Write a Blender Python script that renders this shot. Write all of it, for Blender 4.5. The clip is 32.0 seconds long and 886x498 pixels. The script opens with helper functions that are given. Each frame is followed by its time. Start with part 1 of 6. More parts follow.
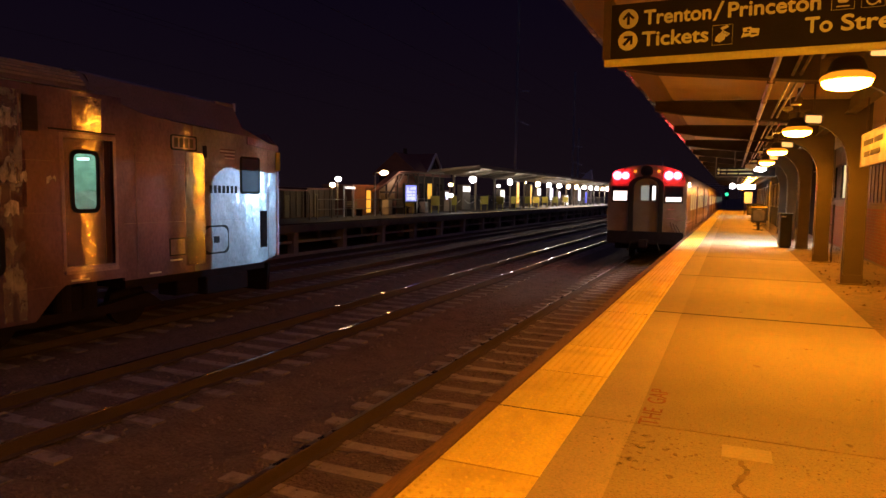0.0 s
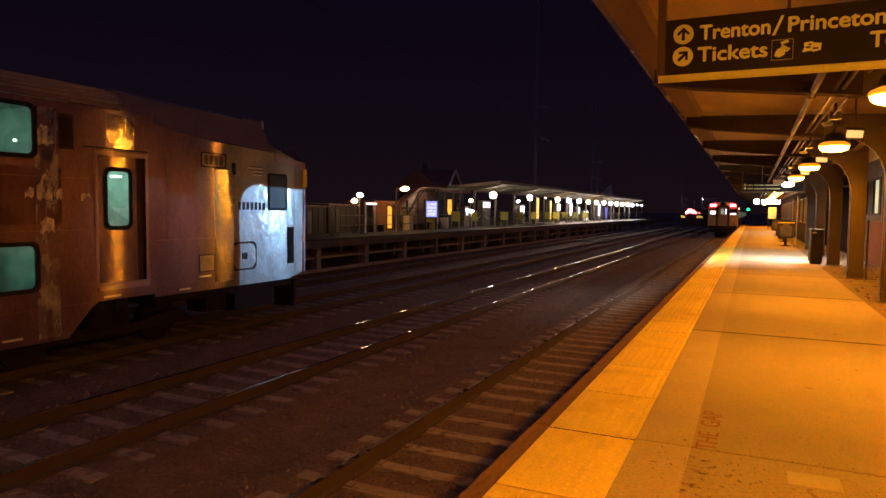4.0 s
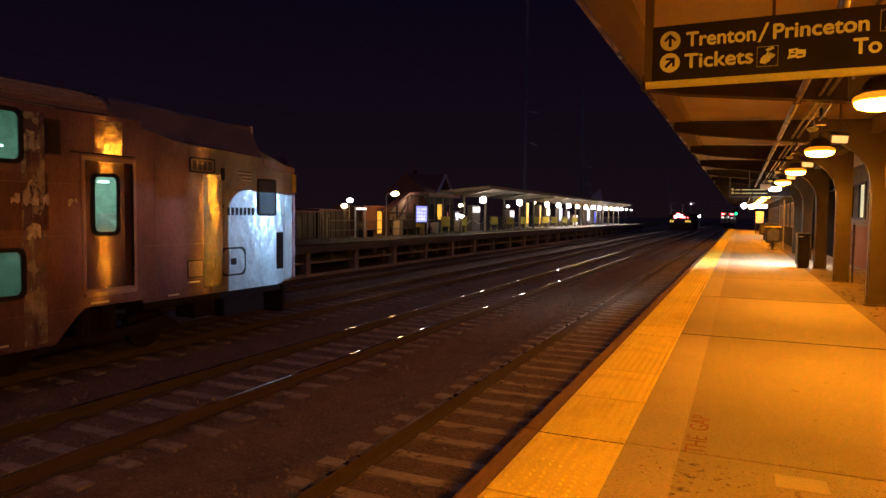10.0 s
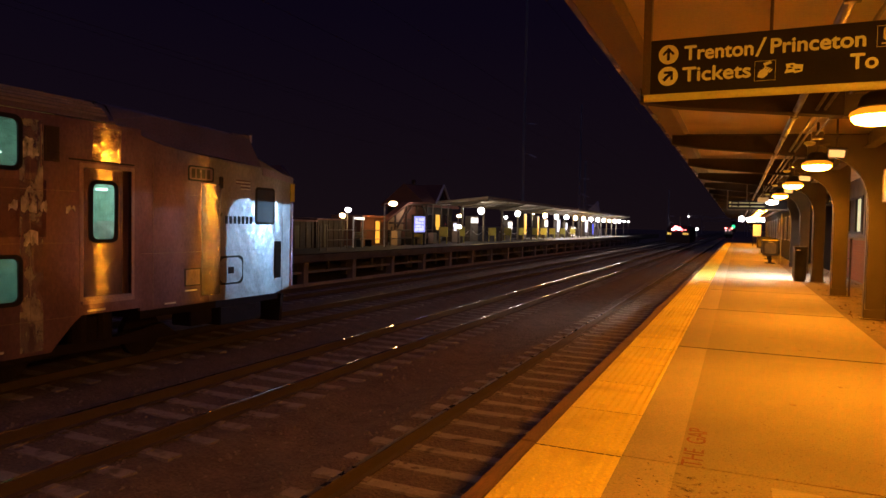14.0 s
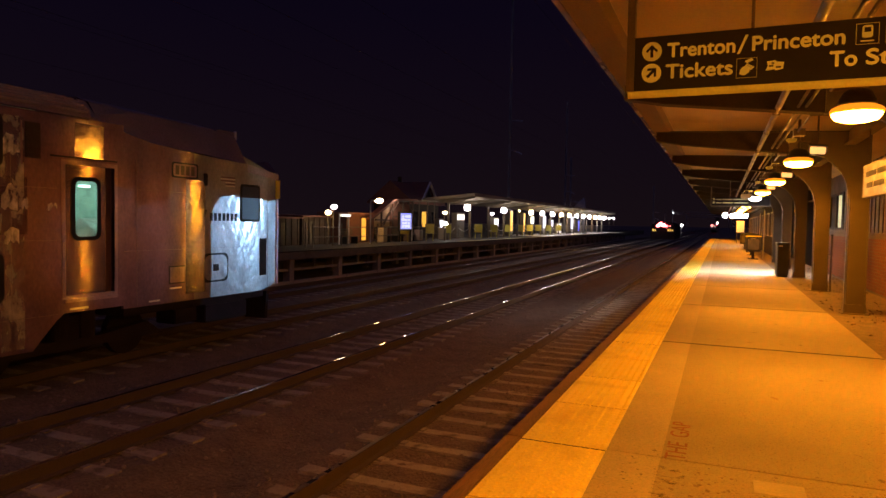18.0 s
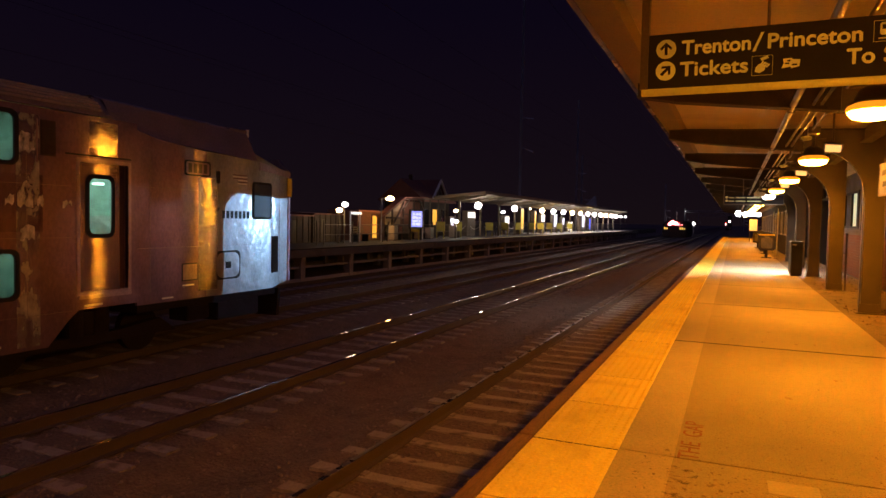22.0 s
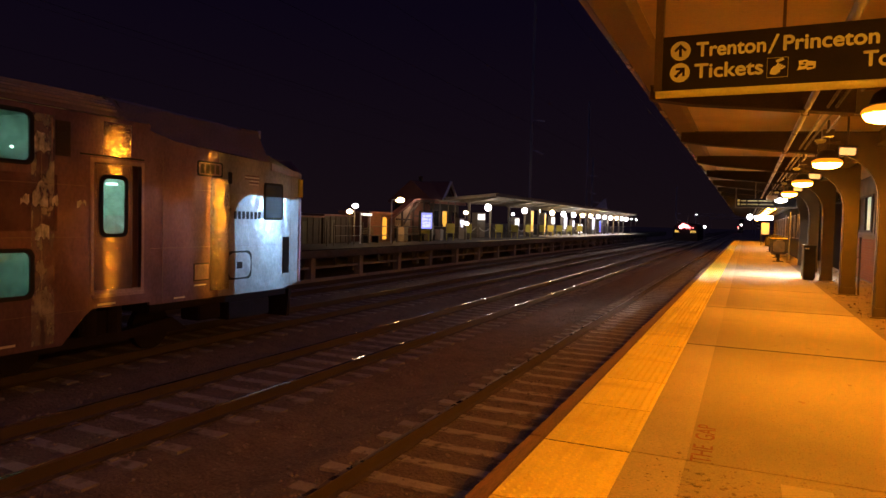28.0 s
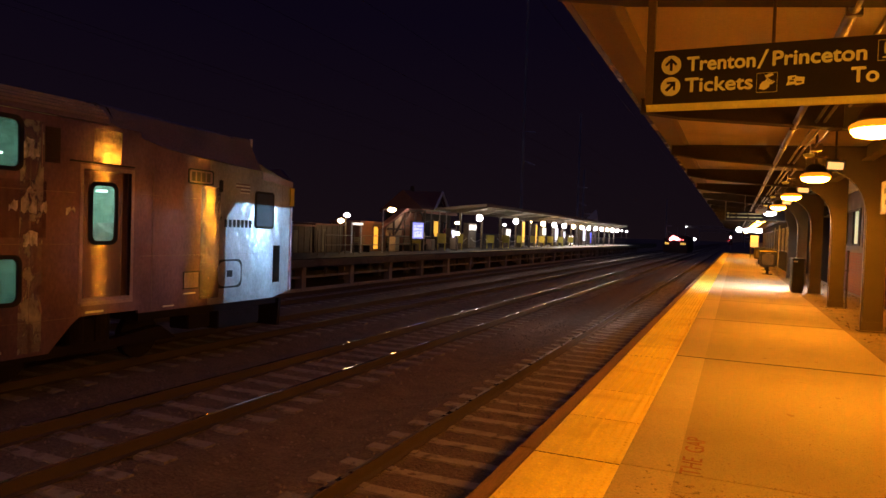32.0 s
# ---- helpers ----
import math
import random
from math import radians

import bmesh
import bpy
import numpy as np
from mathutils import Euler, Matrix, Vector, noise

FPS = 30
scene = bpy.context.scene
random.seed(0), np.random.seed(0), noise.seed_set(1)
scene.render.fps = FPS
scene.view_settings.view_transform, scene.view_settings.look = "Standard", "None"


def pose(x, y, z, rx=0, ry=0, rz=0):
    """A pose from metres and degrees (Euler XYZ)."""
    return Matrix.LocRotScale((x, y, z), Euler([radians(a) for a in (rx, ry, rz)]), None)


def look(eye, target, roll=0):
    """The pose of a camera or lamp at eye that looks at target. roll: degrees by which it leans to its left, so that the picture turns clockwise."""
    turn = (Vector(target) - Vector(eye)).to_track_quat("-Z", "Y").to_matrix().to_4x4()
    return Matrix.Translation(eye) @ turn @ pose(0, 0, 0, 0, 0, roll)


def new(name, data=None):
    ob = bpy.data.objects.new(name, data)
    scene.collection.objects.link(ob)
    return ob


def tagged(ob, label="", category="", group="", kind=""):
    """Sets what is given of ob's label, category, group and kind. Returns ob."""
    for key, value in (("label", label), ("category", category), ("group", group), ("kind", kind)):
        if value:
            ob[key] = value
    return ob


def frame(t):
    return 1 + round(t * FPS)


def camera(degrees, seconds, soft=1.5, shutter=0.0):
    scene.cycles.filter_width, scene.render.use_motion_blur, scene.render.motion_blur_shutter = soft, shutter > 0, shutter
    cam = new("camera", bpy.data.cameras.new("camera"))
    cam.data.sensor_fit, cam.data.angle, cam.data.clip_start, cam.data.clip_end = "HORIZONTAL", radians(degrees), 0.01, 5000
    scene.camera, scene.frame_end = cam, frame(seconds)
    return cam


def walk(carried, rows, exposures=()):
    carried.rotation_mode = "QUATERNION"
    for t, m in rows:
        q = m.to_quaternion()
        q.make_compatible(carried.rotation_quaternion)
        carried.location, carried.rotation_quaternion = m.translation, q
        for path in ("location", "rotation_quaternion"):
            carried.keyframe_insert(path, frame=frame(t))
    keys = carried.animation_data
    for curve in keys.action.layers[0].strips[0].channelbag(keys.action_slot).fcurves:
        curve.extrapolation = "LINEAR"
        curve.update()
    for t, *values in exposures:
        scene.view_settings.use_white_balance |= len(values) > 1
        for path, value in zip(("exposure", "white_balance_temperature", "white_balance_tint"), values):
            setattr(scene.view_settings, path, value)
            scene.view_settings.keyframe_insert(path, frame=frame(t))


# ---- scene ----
cam = camera(67.7, 32.0)
PATH = [
    (0, (1.392, -3.989, 1.361), (0.598, -2.161, 1.196), 0.8),
    (0.5, (1.321, -3.959, 1.372), (0.546, -2.122, 1.219), 0.7),
    (1, (1.255, -3.972, 1.378), (0.455, -2.151, 1.171), 0.3),
    (1.5, (1.213, -4.006, 1.374), (0.393, -2.19, 1.198), 0.6),
    (2, (1.196, -4.025, 1.371), (0.341, -2.223, 1.22), 0.5),
    (2.5, (1.191, -4.019, 1.374), (0.343, -2.214, 1.226), 0.7),
    (3, (1.19, -4.025, 1.373), (0.338, -2.221, 1.238), 0.6),
    (3.5, (1.19, -4.022, 1.374), (0.324, -2.224, 1.251), 0.8),
    (4, (1.191, -4.017, 1.374), (0.346, -2.208, 1.255), 0.7),
    (4.5, (1.19, -4.022, 1.376), (0.344, -2.213, 1.272), 0.8),
    (6.5, (1.198, -4.018, 1.379), (0.376, -2.197, 1.276), 0.5),
    (7, (1.194, -4.022, 1.374), (0.368, -2.204, 1.278), 0.8),
    (7.5, (1.197, -4.014, 1.381), (0.384, -2.189, 1.277), 0.7),
    (8, (1.195, -4.02, 1.375), (0.385, -2.194, 1.271), 0.9),
    (8.5, (1.197, -4.019, 1.378), (0.384, -2.195, 1.269), 0.8),
    (9, (1.199, -4.024, 1.375), (0.393, -2.198, 1.261), 0.7),
    (9.5, (1.196, -4.022, 1.377), (0.386, -2.197, 1.272), 0.6),
    (10, (1.196, -4.02, 1.377), (0.378, -2.198, 1.273), 0.6),
    (10.5, (1.196, -4.024, 1.373), (0.374, -2.203, 1.285), 0.7),
    (11, (1.203, -4.025, 1.38), (0.378, -2.204, 1.303), 0.7),
    (11.5, (1.204, -4.028, 1.378), (0.386, -2.205, 1.305), 0.8),
    (12, (1.204, -4.023, 1.38), (0.389, -2.198, 1.309), 0.9),
    (12.5, (1.2, -4.024, 1.381), (0.389, -2.197, 1.309), 1.0),
    (13, (1.197, -4.018, 1.377), (0.386, -2.192, 1.296), 1.0),
    (13.5, (1.197, -4.02, 1.377), (0.385, -2.194, 1.298), 1.1),
    (15.5, (1.19, -4.021, 1.378), (0.379, -2.193, 1.325), 0.8),
    (16, (1.196, -4.022, 1.374), (0.418, -2.181, 1.291), 0.1),
    (16.5, (1.2, -4.024, 1.373), (0.463, -2.166, 1.302), 0.1),
    (17, (1.204, -4.022, 1.372), (0.466, -2.164, 1.306), 0.4),
    (17.5, (1.209, -4.029, 1.374), (0.452, -2.179, 1.315), 0.4),
    (18, (1.204, -4.027, 1.373), (0.429, -2.185, 1.292), 1.0),
    (18.5, (1.198, -4.024, 1.375), (0.39, -2.197, 1.284), 1.0),
    (19, (1.194, -4.032, 1.378), (0.375, -2.21, 1.284), 0.9),
    (19.5, (1.197, -4.03, 1.379), (0.372, -2.21, 1.301), 1.1),
    (20, (1.193, -4.028, 1.378), (0.364, -2.21, 1.299), 1.4),
    (20.5, (1.196, -4.037, 1.378), (0.361, -2.221, 1.299), 1.4),
    (21, (1.199, -4.035, 1.379), (0.373, -2.216, 1.298), 1.2),
    (21.5, (1.196, -4.034, 1.379), (0.377, -2.211, 1.299), 1.2),
    (22, (1.194, -4.033, 1.375), (0.39, -2.204, 1.287), 1.1),
    (22.5, (1.19, -4.023, 1.377), (0.403, -2.187, 1.282), 1.0),
    (23, (1.186, -4.028, 1.375), (0.398, -2.193, 1.282), 1.1),
    (23.5, (1.186, -4.031, 1.374), (0.404, -2.193, 1.284), 1.2),
    (24, (1.188, -4.03, 1.375), (0.391, -2.197, 1.285), 1.1),
    (24.5, (1.183, -4.033, 1.374), (0.381, -2.203, 1.289), 1.0),
    (25, (1.185, -4.032, 1.376), (0.376, -2.205, 1.293), 1.1),
    (25.5, (1.181, -4.034, 1.377), (0.371, -2.207, 1.301), 1.3),
    (27.5, (1.183, -4.039, 1.372), (0.359, -2.218, 1.305), 1.2),
    (28, (1.18, -4.048, 1.369), (0.35, -2.231, 1.286), 1.4),
    (28.5, (1.18, -4.047, 1.368), (0.358, -2.225, 1.295), 1.4),
    (29, (1.18, -4.046, 1.371), (0.361, -2.222, 1.309), 1.2),
    (29.5, (1.181, -4.043, 1.37), (0.364, -2.219, 1.31), 1.2),
    (30, (1.184, -4.045, 1.372), (0.369, -2.22, 1.305), 1.5),
    (30.5, (1.179, -4.049, 1.367), (0.358, -2.227, 1.3), 1.7),
    (31, (1.18, -4.051, 1.372), (0.377, -2.22, 1.322), 1.7),
    (31.5, (1.179, -4.051, 1.37), (0.37, -2.222, 1.32), 1.6),
    (32, (1.179, -4.047, 1.372), (0.372, -2.218, 1.32), 1.9),
]
walk(cam, [(t, look(eye, target, roll)) for t, eye, target, roll in PATH])

# ---- plan, in metres ----
# x across the tracks (platform edge at 0), y along them, z up from the platform top
RAIL_TOP = -1.22
TRACKS = (-1.72, -6.05, -10.0, -13.9)
COLUMN_Y = [0.08 + 4.17 * k for k in range(-4, 20)]
LAMP_Y = [2.66 + 4.71 * k for k in range(-4, 16)]
SODIUM, WHITE = (1.0, 0.296, 0.006), (1.0, 0.86, 0.66)

# ---- world ----
world = bpy.data.worlds.new("night_sky")
scene.world = world
world.use_nodes = True
wn = world.node_tree.nodes
wl = world.node_tree.links
coords, split, ramp = wn.new("ShaderNodeTexCoord"), wn.new("ShaderNodeSeparateXYZ"), wn.new("ShaderNodeValToRGB")
ramp.color_ramp.elements[0].position, ramp.color_ramp.elements[0].color = 0.0, (0.0076, 0.0041, 0.0060, 1)
ramp.color_ramp.elements[1].position, ramp.color_ramp.elements[1].color = 0.30, (0.0033, 0.0017, 0.0066, 1)
wl.new(coords.outputs["Generated"], split.inputs[0])
wl.new(split.outputs["Z"], ramp.inputs[0])
wl.new(ramp.outputs[0], wn["Background"].inputs[0])
wn["Background"].inputs[1].default_value = 1.0

# added fill, no moon: a faint bluish sun lamp lifts the open ground
fill_sun = bpy.data.lights.new("blue_fill", "SUN")
fill_sun.energy, fill_sun.color, fill_sun.angle = 0.14, (0.36, 0.36, 1.0), radians(70)
new("blue_fill", fill_sun).matrix_world = look((0, 0, 60), (-14, 22, 0))

# ---- lamps ----
def area_lamp(name, place, target, power, color, size, spread=180):
    d = bpy.data.lights.new(name, "AREA")
    d.shape, d.size, d.energy, d.color, d.spread = "DISK", size, power, color, radians(spread)
    ob = new(name, d)
    ob.matrix_world = look(place, target)
    return ob


def point_lamp(name, place, power, color, size=0.12):
    d = bpy.data.lights.new(name, "POINT")
    d.energy, d.color, d.shadow_soft_size = power, color, size
    ob = new(name, d)
    ob.location = place
    return ob


WHITE_LAMPS = (4, 10)
for i, y in enumerate(LAMP_Y):
    white = i - 4 in WHITE_LAMPS
    area_lamp("canopy_light", (2.25, y, 2.23), (2.25, y, 0), 100 if white else 98, WHITE if white else SODIUM, 0.42)
# lamp without a fixture, added to whiten one patch of floor
area_lamp("entrance_light", (3.35, 18.6, 2.56), (2.0, 18.1, 0), 170, (1.0, 0.90, 0.74), 0.25, 95)
d = bpy.data.lights.new("lot_floodlight", "SPOT")
d.energy, d.color, d.spot_size, d.spot_blend, d.shadow_soft_size = 24000, (0.30, 0.60, 0.90), radians(3.7), 0.10, 0.035
new("lot_floodlight", d).matrix_world = look((29.9, 54.73, 3.58), (-8.48, 7.75, 1.1))
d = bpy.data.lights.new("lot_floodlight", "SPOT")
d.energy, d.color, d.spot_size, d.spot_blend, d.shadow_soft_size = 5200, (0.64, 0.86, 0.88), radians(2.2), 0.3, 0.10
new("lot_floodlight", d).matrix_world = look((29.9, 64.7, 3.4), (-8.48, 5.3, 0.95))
for k in range(15):
    if k not in (1, 3):
        point_lamp("far_platform_light", (-18.0, 46.6 + 4.92 * k, 2.30), 90 if k < 4 else 165, (1.0, 0.74, 0.46) if k in (0, 2, 4, 7, 8, 12) else (0.88, 0.86, 1.0))
point_lamp("far_lot_light", (-18.0, 31.4, 2.30), 120, (1.0, 0.50, 0.12))
point_lamp("far_lot_light", (-17.6, 26.0, 1.60), 16, (1.0, 0.62, 0.22))
point_lamp("far_lot_light", (-16.95, 40.2, 1.02), 30, (1.0, 0.9, 0.75))
point_lamp("station_light", (-18.9, 36.2, 2.5), 60, (1.0, 0.66, 0.5))
point_lamp("cab_car_light", (-9.35, 3.75, 2.15), 9, (0.85, 1.0, 0.95))
point_lamp("cab_car_light", (-10.2, 0.9, 2.75), 11, (0.78, 1.0, 0.92))
point_lamp("cab_car_light", (-10.2, 0.9, 0.95), 10, (0.80, 1.0, 0.84))


# ---- materials ----
def material(name, base, rough=0.7, metal=0.0, var=0.3, scale=3.0, fine=45.0, bump=0.25, stretch=(1, 1, 1), dirt=None, dirt_amount=0.4, depth=0.01, rough_var=0.1, speck=0.0):
    m = bpy.data.materials.new(name)
    m.use_nodes = True
    n, l = m.node_tree.nodes, m.node_tree.links
    b = n["Principled BSDF"]
    b.inputs["Roughness"].default_value, b.inputs["Metallic"].default_value = rough, metal
    tc, mp, info = n.new("ShaderNodeTexCoord"), n.new("ShaderNodeMapping"), n.new("ShaderNodeObjectInfo")
    mp.inputs["Scale"].default_value = stretch
    l.new(tc.outputs["Object"], mp.inputs["Vector"])
    off = n.new("ShaderNodeVectorMath")
    off.operation = "MULTIPLY_ADD"
    off.inputs[1].default_value = (37.0, 53.0, 29.0)
    l.new(info.outputs["Random"], off.inputs[0])
    l.new(mp.outputs["Vector"], off.inputs[2])
    big, small = n.new("ShaderNodeTexNoise"), n.new("ShaderNodeTexNoise")
    big.inputs["Scale"].default_value, small.inputs["Scale"].default_value = scale, fine
    big.inputs["Detail"].default_value, small.inputs["Detail"].default_value = 4.0, 3.0
    l.new(off.outputs[0], big.inputs["Vector"])
    l.new(off.outputs[0], small.inputs["Vector"])
    add = n.new("ShaderNodeMath")
    add.operation = "ADD"
    l.new(big.outputs["Fac"], add.inputs[0])
    l.new(small.outputs["Fac"], add.inputs[1])
    rng = n.new("ShaderNodeMapRange")
    rng.inputs[1].default_value, rng.inputs[2].default_value = 0.6, 1.4
    rng.inputs[3].default_value, rng.inputs[4].default_value = 1.0 - var, 1.0 + var
    l.new(add.outputs[0], rng.inputs[0])
    tint, both = n.new("ShaderNodeMapRange"), n.new("ShaderNodeMath")
    tint.inputs[3].default_value, tint.inputs[4].default_value = 0.9, 1.1
    both.operation = "MULTIPLY"
    l.new(info.outputs["Random"], tint.inputs[0])
    l.new(rng.outputs[0], both.inputs[0])
    l.new(tint.outputs[0], both.inputs[1])
    mul = n.new("ShaderNodeVectorMath")
    mul.operation = "SCALE"
    mul.inputs[0].default_value = base
    l.new(both.outputs[0], mul.inputs["Scale"])
    colour = mul.outputs[0]
    if dirt:
        ramp = n.new("ShaderNodeMapRange")
        ramp.inputs[1].default_value, ramp.inputs[2].default_value = 0.52, 0.68
        ramp.inputs[4].default_value = dirt_amount
        l.new(big.outputs["Fac"], ramp.inputs[0])
        mix = n.new("ShaderNodeMix")
        mix.data_type = "RGBA"
        mix.inputs[7].default_value = (*dirt, 1)
        l.new(ramp.outputs[0], mix.inputs[0])
        l.new(colour, mix.inputs[6])
        colour = mix.outputs[2]
    if speck:
        grit, cut, spots = n.new("ShaderNodeTexNoise"), n.new("ShaderNodeMapRange"), n.new("ShaderNodeMix")
        grit.inputs["Scale"].default_value, grit.inputs["Detail"].default_value = 75.0, 3.0
        cut.inputs[1].default_value, cut.inputs[2].default_value, cut.inputs[4].default_value = 0.58, 0.72, speck
        spots.data_type = "RGBA"
        spots.inputs[7].default_value = (*[c * 0.28 for c in base], 1)
        l.new(off.outputs[0], grit.inputs["Vector"])
        l.new(grit.outputs["Fac"], cut.inputs[0])
        l.new(cut.outputs[0], spots.inputs[0])
        l.new(colour, spots.inputs[6])
        colour = spots.outputs[2]
    l.new(colour, b.inputs["Base Color"])
    rr = n.new("ShaderNodeMapRange")
    rr.inputs[1].default_value, rr.inputs[2].default_value = 0.3, 0.7
    rr.inputs[3].default_value, rr.inputs[4].default_value = max(rough - rough_var, 0.02), min(rough + rough_var, 1)
    l.new(big.outputs["Fac"], rr.inputs[0])
    l.new(rr.outputs[0], b.inputs["Roughness"])
    if bump:
        bp = n.new("ShaderNodeBump")
        bp.inputs["Strength"].default_value, bp.inputs["Distance"].default_value = bump, depth
        l.new(small.outputs["Fac"], bp.inputs["Height"])
        l.new(bp.outputs[0], b.inputs["Normal"])
    return m


def glow(name, color, strength):
    m = bpy.data.materials.new(name)
    m.use_nodes = True
    b = m.node_tree.nodes["Principled BSDF"]
    b.inputs["Base Color"].default_value = (*[c * 0.6 for c in color], 1)
    b.inputs["Emission Color"].default_value = (*color, 1)
    b.inputs["Emission Strength"].default_value = strength
    return m


def glass_material(name, tint, gloss=0.08):
    m = bpy.data.materials.new(name)
    m.use_nodes = True
    n, l = m.node_tree.nodes, m.node_tree.links
    n.remove(n["Principled BSDF"])
    tr, gl, mx, fr = n.new("ShaderNodeBsdfTransparent"), n.new("ShaderNodeBsdfGlossy"), n.new("ShaderNodeMixShader"), n.new("ShaderNodeFresnel")
    tr.inputs[0].default_value = (*tint, 1)
    gl.inputs["Roughness"].default_value = gloss
    l.new(fr.outputs[0], mx.inputs[0])
    l.new(tr.outputs[0], mx.inputs[1])
    l.new(gl.outputs[0], mx.inputs[2])
    tc, nz, mr = n.new("ShaderNodeTexCoord"), n.new("ShaderNodeTexNoise"), n.new("ShaderNodeMapRange")
    nz.inputs["Scale"].default_value, nz.inputs["Detail"].default_value = 7.0, 6.0
    l.new(tc.outputs["Object"], nz.inputs["Vector"])
    mr.inputs[1].default_value, mr.inputs[2].default_value, mr.inputs[3].default_value, mr.inputs[4].default_value = 0.4, 0.75, 0.02, 0.16
    l.new(nz.outputs["Fac"], mr.inputs[0])
    film, top = n.new("ShaderNodeBsdfDiffuse"), n.new("ShaderNodeMixShader")
    film.inputs[0].default_value = (0.035, 0.04, 0.038, 1)
    l.new(mr.outputs[0], top.inputs[0])
    l.new(mx.outputs[0], top.inputs[1])
    l.new(film.outputs[0], top.inputs[2])
    l.new(top.outputs[0], n["Material Output"].inputs[0])
    return m


def worn_material(name, base, keep, scale, most=0.6, rough=0.6, metal=0.0):
    """Paint worn away in patches: what is left between them is bare."""
    m = material(name, base, rough, metal, var=0.25, scale=5, fine=40, bump=0.05)
    n, l = m.node_tree.nodes, m.node_tree.links
    clear, mix = n.new("ShaderNodeBsdfTransparent"), n.new("ShaderNodeMixShader")
    tc, mp, nz, mr = n.new("ShaderNodeTexCoord"), n.new("ShaderNodeMapping"), n.new("ShaderNodeTexNoise"), n.new("ShaderNodeMapRange")
    mp.inputs["Scale"].default_value = (1, 1, 0.55)
    nz.inputs["Scale"].default_value, nz.inputs["Detail"].default_value, nz.inputs["Roughness"].default_value = scale, 5.0, 0.55
    mr.inputs[1].default_value, mr.inputs[2].default_value, mr.inputs[4].default_value = keep, keep + 0.34, most
    l.new(tc.outputs["Object"], mp.inputs[0])
    l.new(mp.outputs[0], nz.inputs["Vector"])
    l.new(nz.outputs["Fac"], mr.inputs[0])
    l.new(mr.outputs[0], mix.inputs[0])
    l.new(clear.outputs[0], mix.inputs[1])
    l.new(n["Principled BSDF"].outputs[0], mix.inputs[2])
    l.new(mix.outputs[0], n["Material Output"].inputs[0])
    return m


def stainless_material(name, base, rough, wave, film=0.42, dent=0.30, dent_scale=6.0, brushed=0.84, tint=(1.10, 0.80, 0.98)):
    """Brushed stainless sheet, slightly buckled, so that lamps draw out into upright streaks."""
    m = bpy.data.materials.new(name)
    m.use_nodes = True
    n, l = m.node_tree.nodes, m.node_tree.links
    n.remove(n["Principled BSDF"])
    b = n.new("ShaderNodeBsdfAnisotropic")
    tc = n.new("ShaderNodeTexCoord")

    def noise_at(scale, stretch, detail=2.0):
        mp, t = n.new("ShaderNodeMapping"), n.new("ShaderNodeTexNoise")
        mp.inputs["Scale"].default_value = stretch
        t.inputs["Scale"].default_value, t.inputs["Detail"].default_value = scale, detail
        l.new(tc.outputs["Object"], mp.inputs["Vector"])
        l.new(mp.outputs[0], t.inputs["Vector"])
        return t.outputs["Fac"]

    grime, dents, buckle, blot = noise_at(1.1, (1, 1, 0.5), 6.0), noise_at(dent_scale, (1, 0.9, 1.0), 1.0), noise_at(1.4, (1, 1.0, 0.7), 1.0), noise_at(2.6, (1, 1, 0.4), 2.0)
    b.inputs["Anisotropy"].default_value = brushed
    tg = n.new("ShaderNodeTangent")
    tg.direction_type, tg.axis = "RADIAL", "Z"
    l.new(tg.outputs[0], b.inputs["Tangent"])
    mr = n.new("ShaderNodeMapRange")
    mr.inputs[1].default_value, mr.inputs[2].default_value, mr.inputs[3].default_value, mr.inputs[4].default_value = 0.25, 0.75, 0.42, 1.3
    l.new(grime, mr.inputs[0])
    mul = n.new("ShaderNodeVectorMath")
    mul.operation = "SCALE"
    mul.inputs[0].default_value = base
    fleck, grains = n.new("ShaderNodeMapRange"), n.new("ShaderNodeMath")
    fleck.inputs[1].default_value, fleck.inputs[2].default_value, fleck.inputs[3].default_value, fleck.inputs[4].default_value = 0.32, 0.68, 0.87, 1.13
    grains.operation = "MULTIPLY"
    l.new(noise_at(24.0, (1, 1, 0.6), 4.0), fleck.inputs[0])
    l.new(mr.outputs[0], grains.inputs[0])
    l.new(fleck.outputs[0], grains.inputs[1])
    l.new(grains.outputs[0], mul.inputs["Scale"])
    l.new(mul.outputs[0], b.inputs["Color"])
    r2 = n.new("ShaderNodeMapRange")
    r2.inputs[1].default_value, r2.inputs[2].default_value, r2.inputs[3].default_value, r2.inputs[4].default_value = 0.15, 0.85, rough - 0.03, rough + 0.05
    l.new(blot, r2.inputs[0])
    l.new(r2.outputs[0], b.inputs["Roughness"])
    def bump(height, distance, under=None):
        bp = n.new("ShaderNodeBump")
        bp.inputs["Strength"].default_value, bp.inputs["Distance"].default_value = 1.0, distance
        l.new(height, bp.inputs["Height"])
        if under:
            l.new(under, bp.inputs["Normal"])
        return bp.outputs[0]

    sheet = bump(buckle, wave)
    l.new(bump(dents, wave * dent, sheet), b.inputs["Normal"])
    dull, mix = n.new("ShaderNodeBsdfPrincipled"), n.new("ShaderNodeMixShader")
    dull.inputs["Metallic"].default_value, dull.inputs["Roughness"].default_value = 0.7, 0.36
    soil = n.new("ShaderNodeVectorMath")
    soil.operation = "MULTIPLY"
    soil.inputs[1].default_value = tint
    l.new(mul.outputs[0], soil.inputs[0])
    l.new(soil.outputs[0], dull.inputs["Base Color"])
    l.new(bump(dents, wave * 3.2, sheet), dull.inputs["Normal"])
    mix.inputs[0].default_value = film
    l.new(b.outputs[0], mix.inputs[1])
    l.new(dull.outputs[0], mix.inputs[2])
